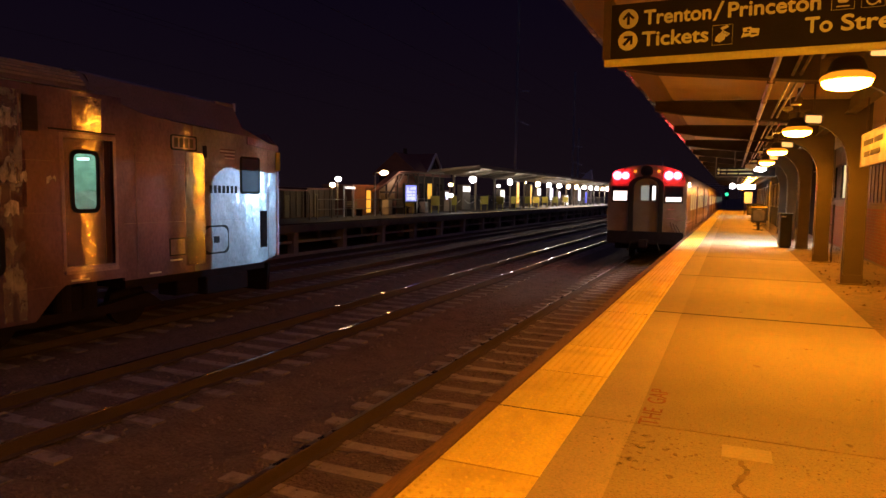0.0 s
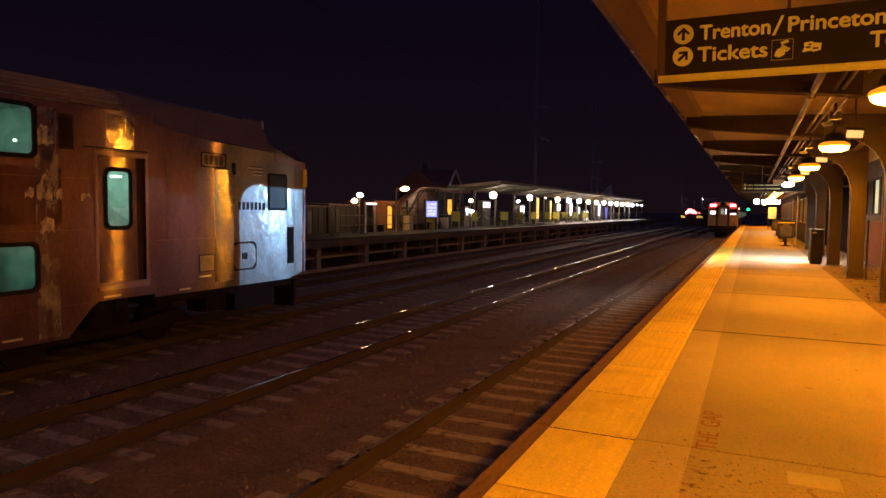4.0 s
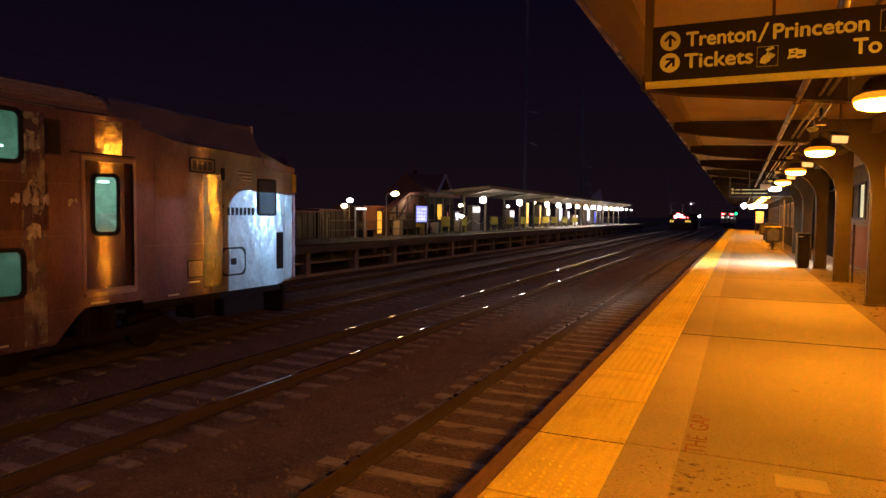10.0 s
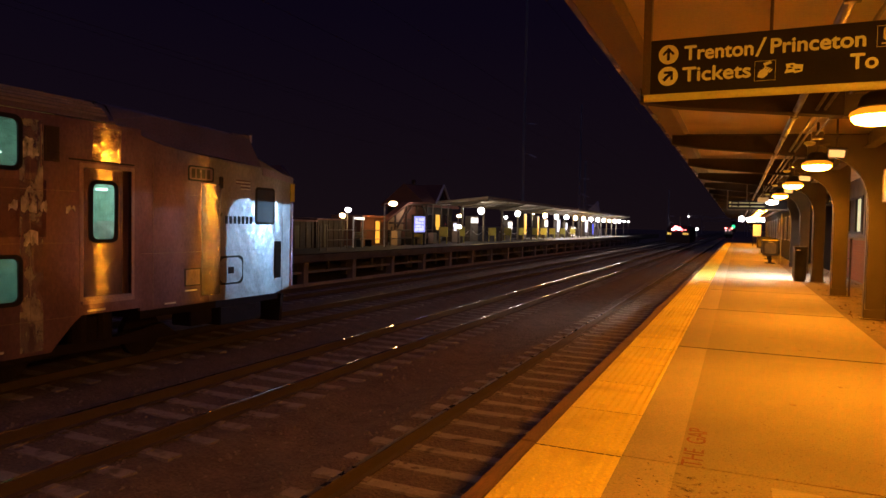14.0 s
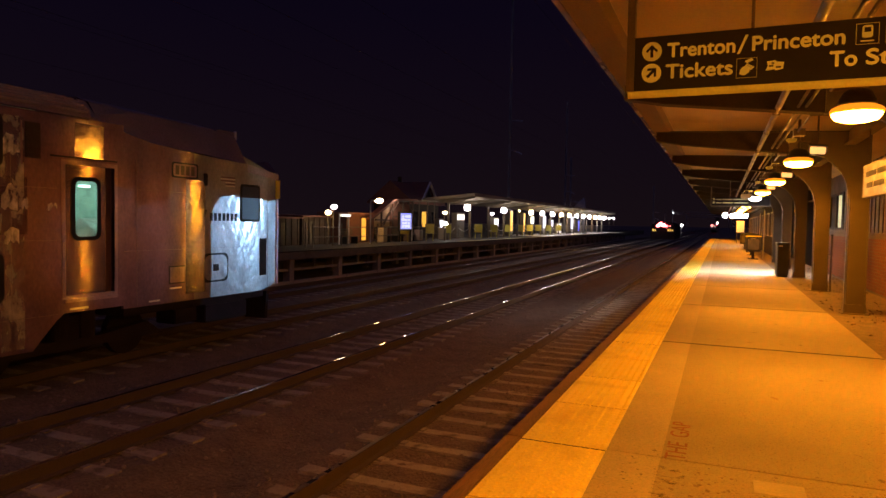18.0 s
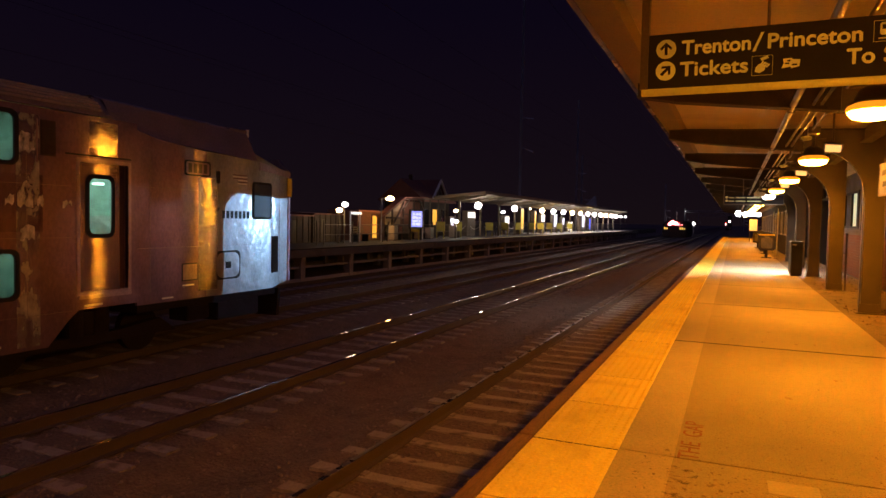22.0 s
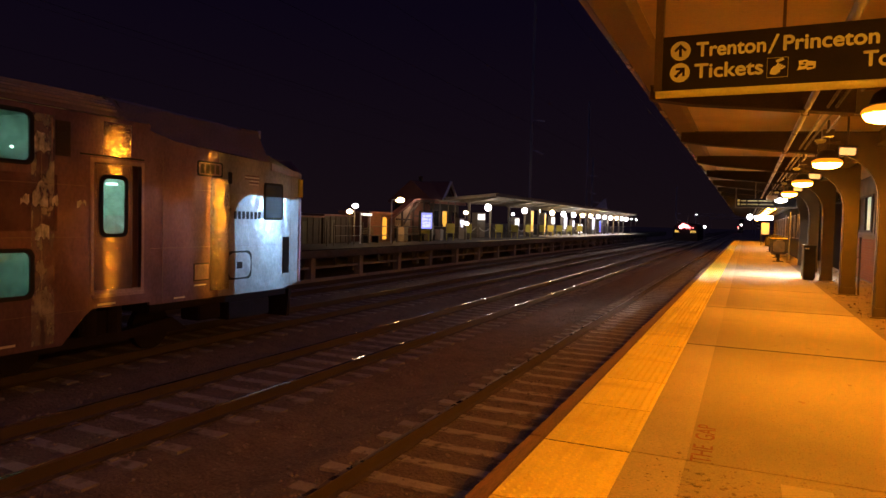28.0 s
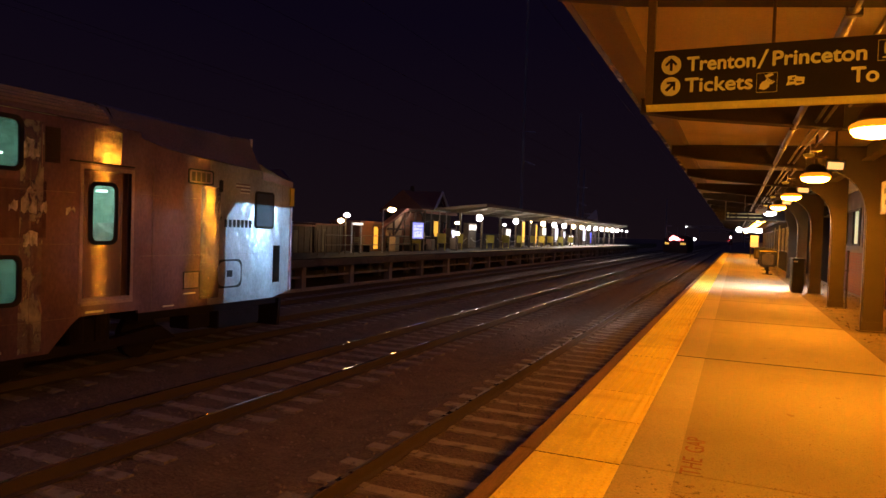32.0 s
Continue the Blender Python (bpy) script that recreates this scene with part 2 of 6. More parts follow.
    l.new(mix.outputs[0], n["Material Output"].inputs[0])
    return m


M = dict(
    ballast=material("ballast", (0.130, 0.094, 0.088), 0.95, var=0.5, scale=2.2, fine=24, bump=1.0, depth=0.06),
    stone=material("ballast_stone", (0.19, 0.15, 0.145), 0.9, var=0.55, scale=6, fine=40),
    tie=material("tie_concrete", (0.26, 0.225, 0.22), 0.9, var=0.3, scale=4, fine=50, dirt=(0.07, 0.05, 0.04), dirt_amount=0.8),
    rail_side=material("rail_rust", (0.078, 0.056, 0.056), 0.85, var=0.35, scale=6, fine=70, metal=0.3),
    rail_dull=material("rail_head_dull", (0.045, 0.038, 0.036), 0.42, metal=1.0, var=0.35, scale=3, fine=60, bump=0.05, rough_var=0.05),
    rail_worn=material("rail_head_worn", (0.20, 0.165, 0.15), 0.30, metal=0.9, var=0.35, scale=3, fine=60, bump=0.05, rough_var=0.08),
    rail_head=material("rail_head_steel", (0.48, 0.45, 0.45), 0.014, metal=1.0, var=0.25, scale=3, fine=90, bump=0.0, rough_var=0.003),
    concrete=material("platform_concrete", (0.290, 0.242, 0.180), 0.85, var=0.22, scale=1.1, fine=85, bump=0.4, dirt=(0.20, 0.17, 0.145), dirt_amount=0.4, speck=0.6),
    border=material("platform_border_concrete", (0.365, 0.305, 0.225), 0.8, var=0.22, scale=1.4, fine=80, bump=0.3, dirt=(0.25, 0.21, 0.175), dirt_amount=0.3, speck=0.5),
    tactile=material("tactile_yellow", (0.82, 0.68, 0.12), 0.4, var=0.2, scale=2.5, fine=60, bump=0.1, dirt=(0.5, 0.38, 0.09), dirt_amount=0.55),
    timber=material("edge_timber", (0.145, 0.082, 0.052), 0.8, var=0.45, scale=5, fine=30, stretch=(6, 0.6, 6), bump=0.5),
    old_concrete=material("old_concrete", (0.15, 0.135, 0.125), 0.95, var=0.35, scale=1.5, fine=30, bump=0.4, dirt=(0.07, 0.06, 0.05), dirt_amount=0.7),
    canopy=material("canopy_panel_paint", (0.47, 0.36, 0.27), 0.6, var=0.16, scale=1.2, fine=40, bump=0.06, dirt=(0.30, 0.23, 0.17), dirt_amount=0.5),
    steel=material("brown_painted_steel", (0.11, 0.085, 0.065), 0.55, var=0.25, scale=3, fine=60, bump=0.1, dirt=(0.2, 0.15, 0.10), dirt_amount=0.25),
    beam=material("dark_beam_paint", (0.055, 0.040, 0.032), 0.8, var=0.25, scale=3, fine=50, bump=0.1),
    column=material("column_paint", (0.082, 0.063, 0.053), 0.5, var=0.2, scale=2.2, fine=60, bump=0.1, dirt=(0.06, 0.045, 0.035), dirt_amount=0.5),
    fascia=material("fascia_metal", (0.16, 0.11, 0.085), 0.24, var=0.2, scale=2, fine=50, bump=0.1),
    fascia_inner=material("soffit_band_paint", (0.20, 0.145, 0.11), 0.7, var=0.25, scale=2, fine=50, bump=0.1),
    conduit=material("galvanised_conduit", (0.13, 0.10, 0.08), 0.45, metal=0.5, var=0.2, scale=4, fine=60, bump=0.05),
    sign=material("sign_black", (0.013, 0.010, 0.014), 0.8, var=0.2, scale=3, fine=60, bump=0.03),
    lettering=material("sign_cream_lettering", (0.90, 0.96, 0.62), 0.45, var=0.05, scale=3, fine=60, bump=0.02),
    sign_rim=material("sign_tube_paint", (0.66, 0.70, 0.34), 0.5, var=0.15, scale=4, fine=60, bump=0.05),
    housing=material("lamp_housing", (0.05, 0.04, 0.035), 0.5, var=0.2, scale=5, fine=50, bump=0.05),
    sodium=glow("sodium_lens", (1.0, 0.36, 0.022), 165.0),
    sodium_rim=glow("sodium_lens_rim", (1.0, 0.30, 0.012), 1.15),
    led=glow("white_lens", (0.95, 0.97, 1.0), 16.0),
    panel_light=glow("dim_panel_light", (1.0, 0.58, 0.18), 1.1),
    black=material("black_enamel", (0.012, 0.011, 0.011), 0.7, var=0.2, scale=4, fine=60, bump=0.05),
    rubber=material("black_rubber", (0.015, 0.014, 0.014), 0.8, var=0.2, scale=6, fine=60, bump=0.1),
    brick=material("brick_clay", (0.15, 0.065, 0.04), 0.9, var=0.4, scale=5, fine=60, bump=0.3),
    mortar=material("mortar", (0.14, 0.12, 0.10), 0.95, var=0.2, scale=4, fine=70, bump=0.3),
    blind=material("drawn_dark_blind", (0.022, 0.016, 0.012), 0.8, var=0.3, scale=3, fine=40, bump=0.1),
    siding=material("painted_siding", (0.052, 0.034, 0.024), 0.6, var=0.12, scale=1.5, fine=40, bump=0.08),
    mesh_grey=material("grey_metal_seat", (0.24, 0.23, 0.20), 0.45, metal=0.5, var=0.15, scale=5, fine=80, bump=0.1),
    yellow=material("yellow_paint", (0.75, 0.60, 0.08), 0.5, var=0.15, scale=4, fine=50, bump=0.05),
    glass=glass_material("window_glass", (0.8, 0.9, 0.86), 0.02),
    dark_glass=material("dark_tinted_glass", (0.012, 0.016, 0.032), 0.04, var=0.1, scale=2, fine=20, bump=0.0),
    cab_glass=material("cab_side_glass", (0.010, 0.020, 0.070), 0.4, var=0.2, scale=2, fine=20, bump=0.0),
    stainless=stainless_material("stainless_sheet", (0.53, 0.45, 0.56), 0.12, 0.0026, 0.34),
    stainless_nose=stainless_material("stainless_nose_sheet", (0.37, 0.36, 0.37), 0.10, 0.0026, 0.87, 1.6, 5.5, 0.74, (0.96, 0.90, 0.92)),
    stainless_door=stainless_material("stainless_door", (0.54, 0.51, 0.53), 0.14, 0.0018, 0.56),
    car_roof=material("dark_car_roof", (0.24, 0.185, 0.20), 0.55, metal=0.3, var=0.3, scale=1.5, fine=30, bump=0.1),
    # the bluish lean of this dark tone stands in for haze
    truck=material("dark_running_gear", (0.022, 0.018, 0.026), 0.85, var=0.4, scale=4, fine=40, bump=0.3),
    interior=material("car_interior_panel", (0.55, 0.72, 0.64), 0.6, var=0.1, scale=3, fine=40, bump=0.05),
    seat=material("seat_cover", (0.10, 0.20, 0.19), 0.8, var=0.3, scale=8, fine=80, bump=0.1),
    strip=glow("interior_strip_light", (0.75, 1.0, 0.9), 6.0),
    decal=material("white_decal", (0.75, 0.72, 0.68), 0.5, var=0.25, scale=8, fine=60, bump=0.0),
    red_paint=material("red_stripe_paint", (0.15, 0.055, 0.05), 0.45, var=0.3, scale=3, fine=50, bump=0.05),
    yellow_marker=material("yellow_marker", (0.8, 0.65, 0.05), 0.5, var=0.1, scale=3, fine=50, bump=0.0),
    tail=glow("red_tail_lamp", (1.0, 0.010, 0.018), 60.0),
    tail_core=glow("red_tail_lamp_core", (1.0, 0.16, 0.13), 26.0),
    dim_window=glow("dim_side_window", (0.9, 1.0, 0.7), 0.10),
    lit_window=glow("lit_window", (1.0, 0.93, 0.88), 1.8),
    lit_yellow=glow("lit_yellow_window", (1.0, 0.62, 0.12), 0.9),
    green=glow("green_signal_lens", (0.05, 0.95, 0.42), 1.5),
    globe=glow("white_globe", (1.0, 0.95, 0.9), 32.0),
    globe_warm=glow("warm_globe", (1.0, 0.66, 0.28), 26.0),
    poster=glow("backlit_poster", (0.80, 0.80, 1.0), 1.5),
    blue_sign=glow("blue_lit_sign", (0.10, 0.12, 1.0), 1.2),
    warm_panel=glow("warm_lit_panel", (1.0, 0.52, 0.06), 0.9),
    plaster=material("cream_plaster", (0.34, 0.27, 0.20), 0.8, var=0.15, scale=2, fine=30, bump=0.1),
    timber_dark=material("dark_timber", (0.05, 0.03, 0.022), 0.8, var=0.3, scale=3, fine=30, bump=0.1),
    shingle=material("roof_shingle", (0.17, 0.065, 0.050), 0.85, var=0.3, scale=3, fine=18, bump=0.3),
    far_wood=material("weathered_board", (0.024, 0.017, 0.014), 0.9, var=0.35, scale=2, fine=20, bump=0.2),
    bench_wood=material("olive_painted_board", (0.095, 0.08, 0.045), 0.7, var=0.3, scale=3, fine=30, bump=0.1),
    pale_concrete=material("pale_bent_concrete", (0.33, 0.29, 0.29), 0.9, var=0.3, scale=2, fine=30, bump=0.2, dirt=(0.12, 0.10, 0.09), dirt_amount=0.6),
    pole=material("galvanised_pole", (0.42, 0.40, 0.42), 0.6, metal=0.4, var=0.2, scale=2, fine=20, bump=0.05),
)
M["truck"].node_tree.nodes["Principled BSDF"].inputs["Specular IOR Level"].default_value = 0.1
M["beam"].node_tree.nodes["Principled BSDF"].inputs["Specular IOR Level"].default_value = 0.15


# ---- mesh building ----
class Shape:
    """Vertices and faces gathered for one mesh."""

    def __init__(self):
        self.v, self.f = [], []

    def add(self, verts, faces):
        k = len(self.v)
        self.v += [tuple(p) for p in verts]
        self.f += [tuple(i + k for i in f) for f in faces]
        return self

    def box(self, x0, y0, z0, x1, y1, z1):
        x0, x1, y0, y1, z0, z1 = min(x0, x1), max(x0, x1), min(y0, y1), max(y0, y1), min(z0, z1), max(z0, z1)
        return self.add([(x, y, z) for z in (z0, z1) for y in (y0, y1) for x in (x0, x1)],
                        [(0, 2, 3, 1), (4, 5, 7, 6), (0, 1, 5, 4), (2, 6, 7, 3), (0, 4, 6, 2), (1, 3, 7, 5)])

    def prism(self, pts, axis, a, b):
        def at(p, c):
            return (c, p[0], p[1]) if axis == "x" else (p[0], c, p[1]) if axis == "y" else (p[0], p[1], c)
        n = len(pts)
        return self.add([at(p, a) for p in pts] + [at(p, b) for p in pts],
                        [tuple(range(n))[::-1], tuple(range(n, 2 * n))] + [(i, (i + 1) % n, n + (i + 1) % n, n + i) for i in range(n)])

    def tube(self, p, q, r, n=8, r2=None):
        p, q = Vector(p), Vector(q)
        d = (q - p).normalized()
        u = d.orthogonal().normalized()
        w = d.cross(u)
        r2 = r if r2 is None else r2
        ring = [(math.cos(2 * math.pi * i / n), math.sin(2 * math.pi * i / n)) for i in range(n)]
        return self.add([p + (u * c + w * s) * r for c, s in ring] + [q + (u * c + w * s) * r2 for c, s in ring],
                        [tuple(range(n))[::-1], tuple(range(n, 2 * n))] + [(i, (i + 1) % n, n + (i + 1) % n, n + i) for i in range(n)])

    def lathe(self, profile, centre=(0, 0, 0), n=20):
        cx, cy, cz = centre
        verts, faces, m = [], [], len(profile)
        for r, z in profile:
            verts += [(cx + r * math.cos(2 * math.pi * i / n), cy + r * math.sin(2 * math.pi * i / n), cz + z) for i in range(n)]
        for k in range(m - 1):
            faces += [(k * n + i, k * n + (i + 1) % n, (k + 1) * n + (i + 1) % n, (k + 1) * n + i) for i in range(n)]
        faces += [tuple(range(n))[::-1], tuple(range((m - 1) * n, m * n))]
        return self.add(verts, faces)

    def holed(self, axis, u0, v0, u1, v1, c0, c1, holes):
        """A wall in the plane across axis, from c0 to c1 thick, with square holes (u0, v0, u1, v1)."""
        us = sorted({u0, u1, *[h[0] for h in holes], *[h[2] for h in holes]})
        vs = sorted({v0, v1, *[h[1] for h in holes], *[h[3] for h in holes]})
        nu, nv, base = len(us), len(vs), len(self.v)

        def solid(i, j):
            if not (0 <= i < nu - 1 and 0 <= j < nv - 1):
                return False
            mu, mv = (us[i] + us[i + 1]) / 2, (vs[j] + vs[j + 1]) / 2
            return not any(h[0] < mu < h[2] and h[1] < mv < h[3] for h in holes)

        for c in (c0, c1):
            self.v += [(c, u, v) if axis == "x" else (u, c, v) for v in vs for u in us]

        def at(i, j, k):
            return base + k * nu * nv + j * nu + i

        for i in range(nu):
            for j in range(nv):
                if solid(i, j):
                    for k in (0, 1):
                        self.f.append((at(i, j, k), at(i + 1, j, k), at(i + 1, j + 1, k), at(i, j + 1, k)))
                if solid(i, j) != solid(i - 1, j) and j < nv - 1:
                    self.f.append((at(i, j, 0), at(i, j + 1, 0), at(i, j + 1, 1), at(i, j, 1)))
                if solid(i, j) != solid(i, j - 1) and i < nu - 1:
                    self.f.append((at(i, j, 0), at(i + 1, j, 0), at(i + 1, j, 1), at(i, j, 1)))
        return self

    def mesh(self, name, material, bevel=0.0, smooth=False):
        me = bpy.data.meshes.new(name)
        me.from_pydata(self.v, [], self.f)
        bm = bmesh.new()
        bm.from_mesh(me)
        bmesh.ops.delete(bm, geom=[v for v in bm.verts if not v.link_faces], context="VERTS")
        bmesh.ops.recalc_face_normals(bm, faces=bm.faces)
        if bevel:
            bmesh.ops.bevel(bm, geom=[e for e in bm.edges if len(e.link_faces) == 2 and e.calc_face_angle(0) > 0.6], offset=bevel, segments=2, affect="EDGES", clamp_overlap=True)
        bm.to_mesh(me)
        bm.free()
        if smooth:
            me.polygons.foreach_set("use_smooth", [True] * len(me.polygons))
            me.set_sharp_from_angle(angle=radians(38))
        me.materials.append(material)
        return me


def bowed(shape, middle, slope=0.0115, lean=0.0, foot=0.0):
    """The shape turned a hair about an upright line and leaned out above its foot, to move its reflections."""
    shape.v = [(x + slope * (y - middle) + lean * (z - foot), y, z) for x, y, z in shape.v]
    return shape


def part(name, shape, material, parent=None, label="", bevel=0.0, smooth=False, at=None):
    me = shape if isinstance(shape, bpy.types.Mesh) else shape.mesh(name, material, bevel, smooth)
    ob = new(name, me)
    ob.parent = parent
    if at:
        ob.location = at
    return tagged(ob, label)


def thing(name, label, category, at=(0, 0, 0), turn=0, group="", kind=""):
    ob = new(name)
    ob.matrix_world = pose(*at, 0, 0, turn)
    return tagged(ob, label, category, group, kind)


def lettering(name, text, size, material, parent, place, turn=(90, 0, 0), width=None, depth=0.002, bold=0.0):
    cu = bpy.data.curves.new(name, "FONT")
    cu.body, cu.size, cu.extrude = text, size, depth
    ob = new("letters_tmp", cu)
    me = bpy.data.meshes.new_from_object(ob.evaluated_get(bpy.context.evaluated_depsgraph_get()))
    bpy.data.objects.remove(ob)
    if width:
        w = max(v.co.x for v in me.vertices) - min(v.co.x for v in me.vertices)
        for v in me.vertices:
            v.co.x *= width / w
    if bold:
        base = [v.co.copy() for v in me.vertices]
        faces = [tuple(p.vertices) for p in me.polygons]
        verts, polys = [], []
        for k, (dx, dy) in enumerate(((0, 0), (bold, 0), (-bold, 0), (0, bold), (0, -bold))):
            polys += [tuple(i + len(verts) for i in f) for f in faces]
            verts += [(c.x + dx, c.y + dy, c.z + 0.0002 * k) for c in base]
        me = bpy.data.meshes.new(name)
        me.from_pydata(verts, [], polys)
    me.materials.clear()
    me.materials.append(material)
    out = new(name, me)
    out.parent = parent
    out.matrix_basis = pose(*place, *turn)
    return out


def arc(cx, cy, r, a0, a1, n):
    return [(cx + r * math.cos(radians(a0 + (a1 - a0) * i / n)), cy + r * math.sin(radians(a0 + (a1 - a0) * i / n))) for i in range(n + 1)]


def round_rect(u0, v0, u1, v1, r, n=4):
    return arc(u1 - r, v0 + r, r, -90, 0, n) + arc(u1 - r, v1 - r, r, 0, 90, n) + arc(u0 + r, v1 - r, r, 90, 180, n) + arc(u0 + r, v0 + r, r, 180, 270, n)

# ---- the ground and the tracks ----
def ground_sheet():
    rnd = random.Random(3)
    xs = [-1500, -600, -200, -80, -40, -24, -18] + [-15.6 + 0.5 * i for i in range(14)] + [-8.6 + 0.1 * i for i in range(88)] + [0.3, 2, 6, 12, 30, 80, 300, 1500]
    ys = [-600, -120, -40, -12, -6] + [-3.0 + 0.1 * i for i in range(230)] + [20.2 + 0.8 * i for i in range(50)] + [62, 75, 100, 140, 200, 320, 600, 1200, 3000]
    g = Shape()
    for y in ys:
        for x in xs:
            z = -1.45
            if -16 < x < 0.2 and -4 < y < 70:
                near = min(abs(x - c) for c in TRACKS)
                z += 0.025 + 0.03 * noise.noise((x * 5.3, y * 5.3, 0)) + 0.02 * noise.noise((x * 14, y * 14, 4)) - 0.115 * max(0, min(1, (near - 1.40) / 0.5))
            g.v.append((x, y, z))
    n = len(xs)
    g.f = [(j * n + i, j * n + i + 1, (j + 1) * n + i + 1, (j + 1) * n + i) for j in range(len(ys) - 1) for i in range(n - 1)]
    ob = part("ground", g, M["ballast"], smooth=True)
    ob.data.polygons.foreach_set("use_smooth", [True] * len(ob.data.polygons))
    tagged(ob, "dark stone ballast between and beside the railway tracks", "ground", kind="structure")
    s = Shape()
    for _ in range(5200):
        x, y = rnd.uniform(-8.6, -0.1), -2.5 + 26 * rnd.random() ** 1.5
        near = min(abs(x - c) for c in TRACKS)
        r = rnd.uniform(0.018, 0.042)
        z = -1.425 - 0.115 * max(0, min(1, (near - 1.40) / 0.5)) + r * 0.25
        pts = [(x + r * a * rnd.uniform(0.5, 1.1), y + r * b * rnd.uniform(0.5, 1.1), z + r * c * rnd.uniform(0.4, 0.9)) for a, b, c in
               ((1, 0, 0), (-1, 0, 0), (0, 1, 0), (0, -1, 0), (0, 0, 1), (0, 0, -1))]
        s.add(pts, [(0, 2, 4), (2, 1, 4), (1, 3, 4), (3, 0, 4), (2, 0, 5), (1, 2, 5), (3, 1, 5), (0, 3, 5)])
    st = part("ballast_stones", s, M["stone"])
    tagged(st, "loose grey ballast stones scattered between the rails", "ballast", kind="stuff")


ground_sheet()
GAUGE = 0.7525
FOOT = [(-0.07, -0.172), (0.07, -0.172), (0.07, -0.162), (0.012, -0.145), (0.010, -0.046), (0.036, -0.042), (0.036, -0.010), (0.029, -0.002), (-0.029, -0.002), (-0.036, -0.010), (-0.036, -0.042), (-0.010, -0.046), (-0.012, -0.145), (-0.07, -0.162)]
# the running surface is crowned, as worn rails are, so each lamp draws one small glint
HEAD = [(-0.027, -0.0035), (0.027, -0.0035)] + [(0.0265 - 0.053 * i / 10, -((0.0265 - 0.053 * i / 10) ** 2) / 0.62) for i in range(11)]
track_things = []
for k, cx in enumerate(TRACKS):
    track = thing("railway_track", "ballasted railway track with rusty rails on concrete ties", "railway track", (cx, 0, RAIL_TOP), group="railway tracks", kind="structure")
    track_things.append(track)
    for s in (-1, 1):
        rail = part("rail", Shape().prism([(x + s * GAUGE, z) for x, z in FOOT], "y", -40, 900), M["rail_side"], track)
        part("rail_head", Shape().prism([(x, z) for x, z in HEAD], "y", -40, 900), (M["rail_worn"], M["rail_head"], M["rail_dull"], M["rail_dull"])[k], rail, "worn bright running surface", smooth=True, at=(s * GAUGE, 0, 0))

# ---- the near platform ----
Y0, Y1 = -16.6, 83.5
platform = thing("platform", "lamp-lit concrete railway platform with a yellow tactile edge", "platform", kind="structure")
part("platform_base", Shape().box(0.10, Y0, -0.30, 4.28, Y1, -0.07).box(0.55, Y0, -1.5, 0.85, Y1, -0.30).box(3.9, Y0, -1.5, 4.28, Y1, -0.30), M["old_concrete"], platform)
for i in range(18):
    y = Y0 + 2 + i * 5.6
    part("pier", Shape().box(0.18, y - 0.15, -1.5, 0.56, y + 0.15, -0.30), M["old_concrete"], platform, bevel=0.01)
paint = material("worn_red_paint", (0.19, 0.065, 0.03), 0.7, var=0.55, scale=14, fine=90, bump=0.0)
gap_words = lettering("painted_word", "THE  GAP", 0.17, paint, platform, (1.05, 0.04, 0.0035), (0, 0, 90), width=0.80, depth=0.0005)
tagged(gap_words, "worn dark red stencilled words")

# ---- the canopy over the near platform ----
canopy = thing("canopy", "brown platform canopy of panels on cantilevered steel frames", "canopy", kind="structure")
part("canopy_roof", Shape().prism([(0.03, 3.10), (4.5, 2.95), (4.5, 3.10), (0.03, 3.26)], "y", Y0, Y1), M["canopy"], canopy, "ribbed ceiling panels lit by the lamps")
part("fascia", Shape().prism([(-0.03, 3.05), (0.03, 3.05), (0.03, 3.30), (-0.05, 3.30), (-0.05, 3.24), (-0.03, 3.22)], "y", Y0, Y1), M["fascia"], canopy, "dark metal edge trim", bevel=0.004)
part("soffit_band", Shape().prism([(0.032, 3.045), (0.30, 3.036), (0.36, 3.075), (0.36, 3.088), (0.032, 3.099)], "y", Y0, Y1), M["fascia_inner"], canopy, "brown soffit band along the roof edge")
part("girder", Shape().box(3.05, Y0, 2.75, 3.09, Y1, 2.98).box(2.99, Y0, 2.73, 3.15, Y1, 2.75), M["steel"], canopy)
KNEE = arc(2.36, 1.92, 0.72, 88, 8, 10)
WEB = [(3.10, 0.02), (3.36, 0.02), (3.36, 2.93), (2.2, 2.97), (2.2, 2.63)] + KNEE + [(3.10, 1.80)]


def flange_along(curve, half=0.10):
    g = Shape()
    for (a, b), (c, d) in zip(curve[:-1], curve[1:]):
        g.add([(a, -half, b), (a, half, b), (c, half, d), (c, -half, d), (a - 0.008, -half, b - 0.014), (a - 0.008, half, b - 0.014), (c - 0.014, half, d - 0.008), (c - 0.014, -half, d - 0.008)],
              [(0, 1, 2, 3), (4, 7, 6, 5), (0, 4, 5, 1), (2, 6, 7, 3), (1, 5, 6, 2), (0, 3, 7, 4)])
    return g


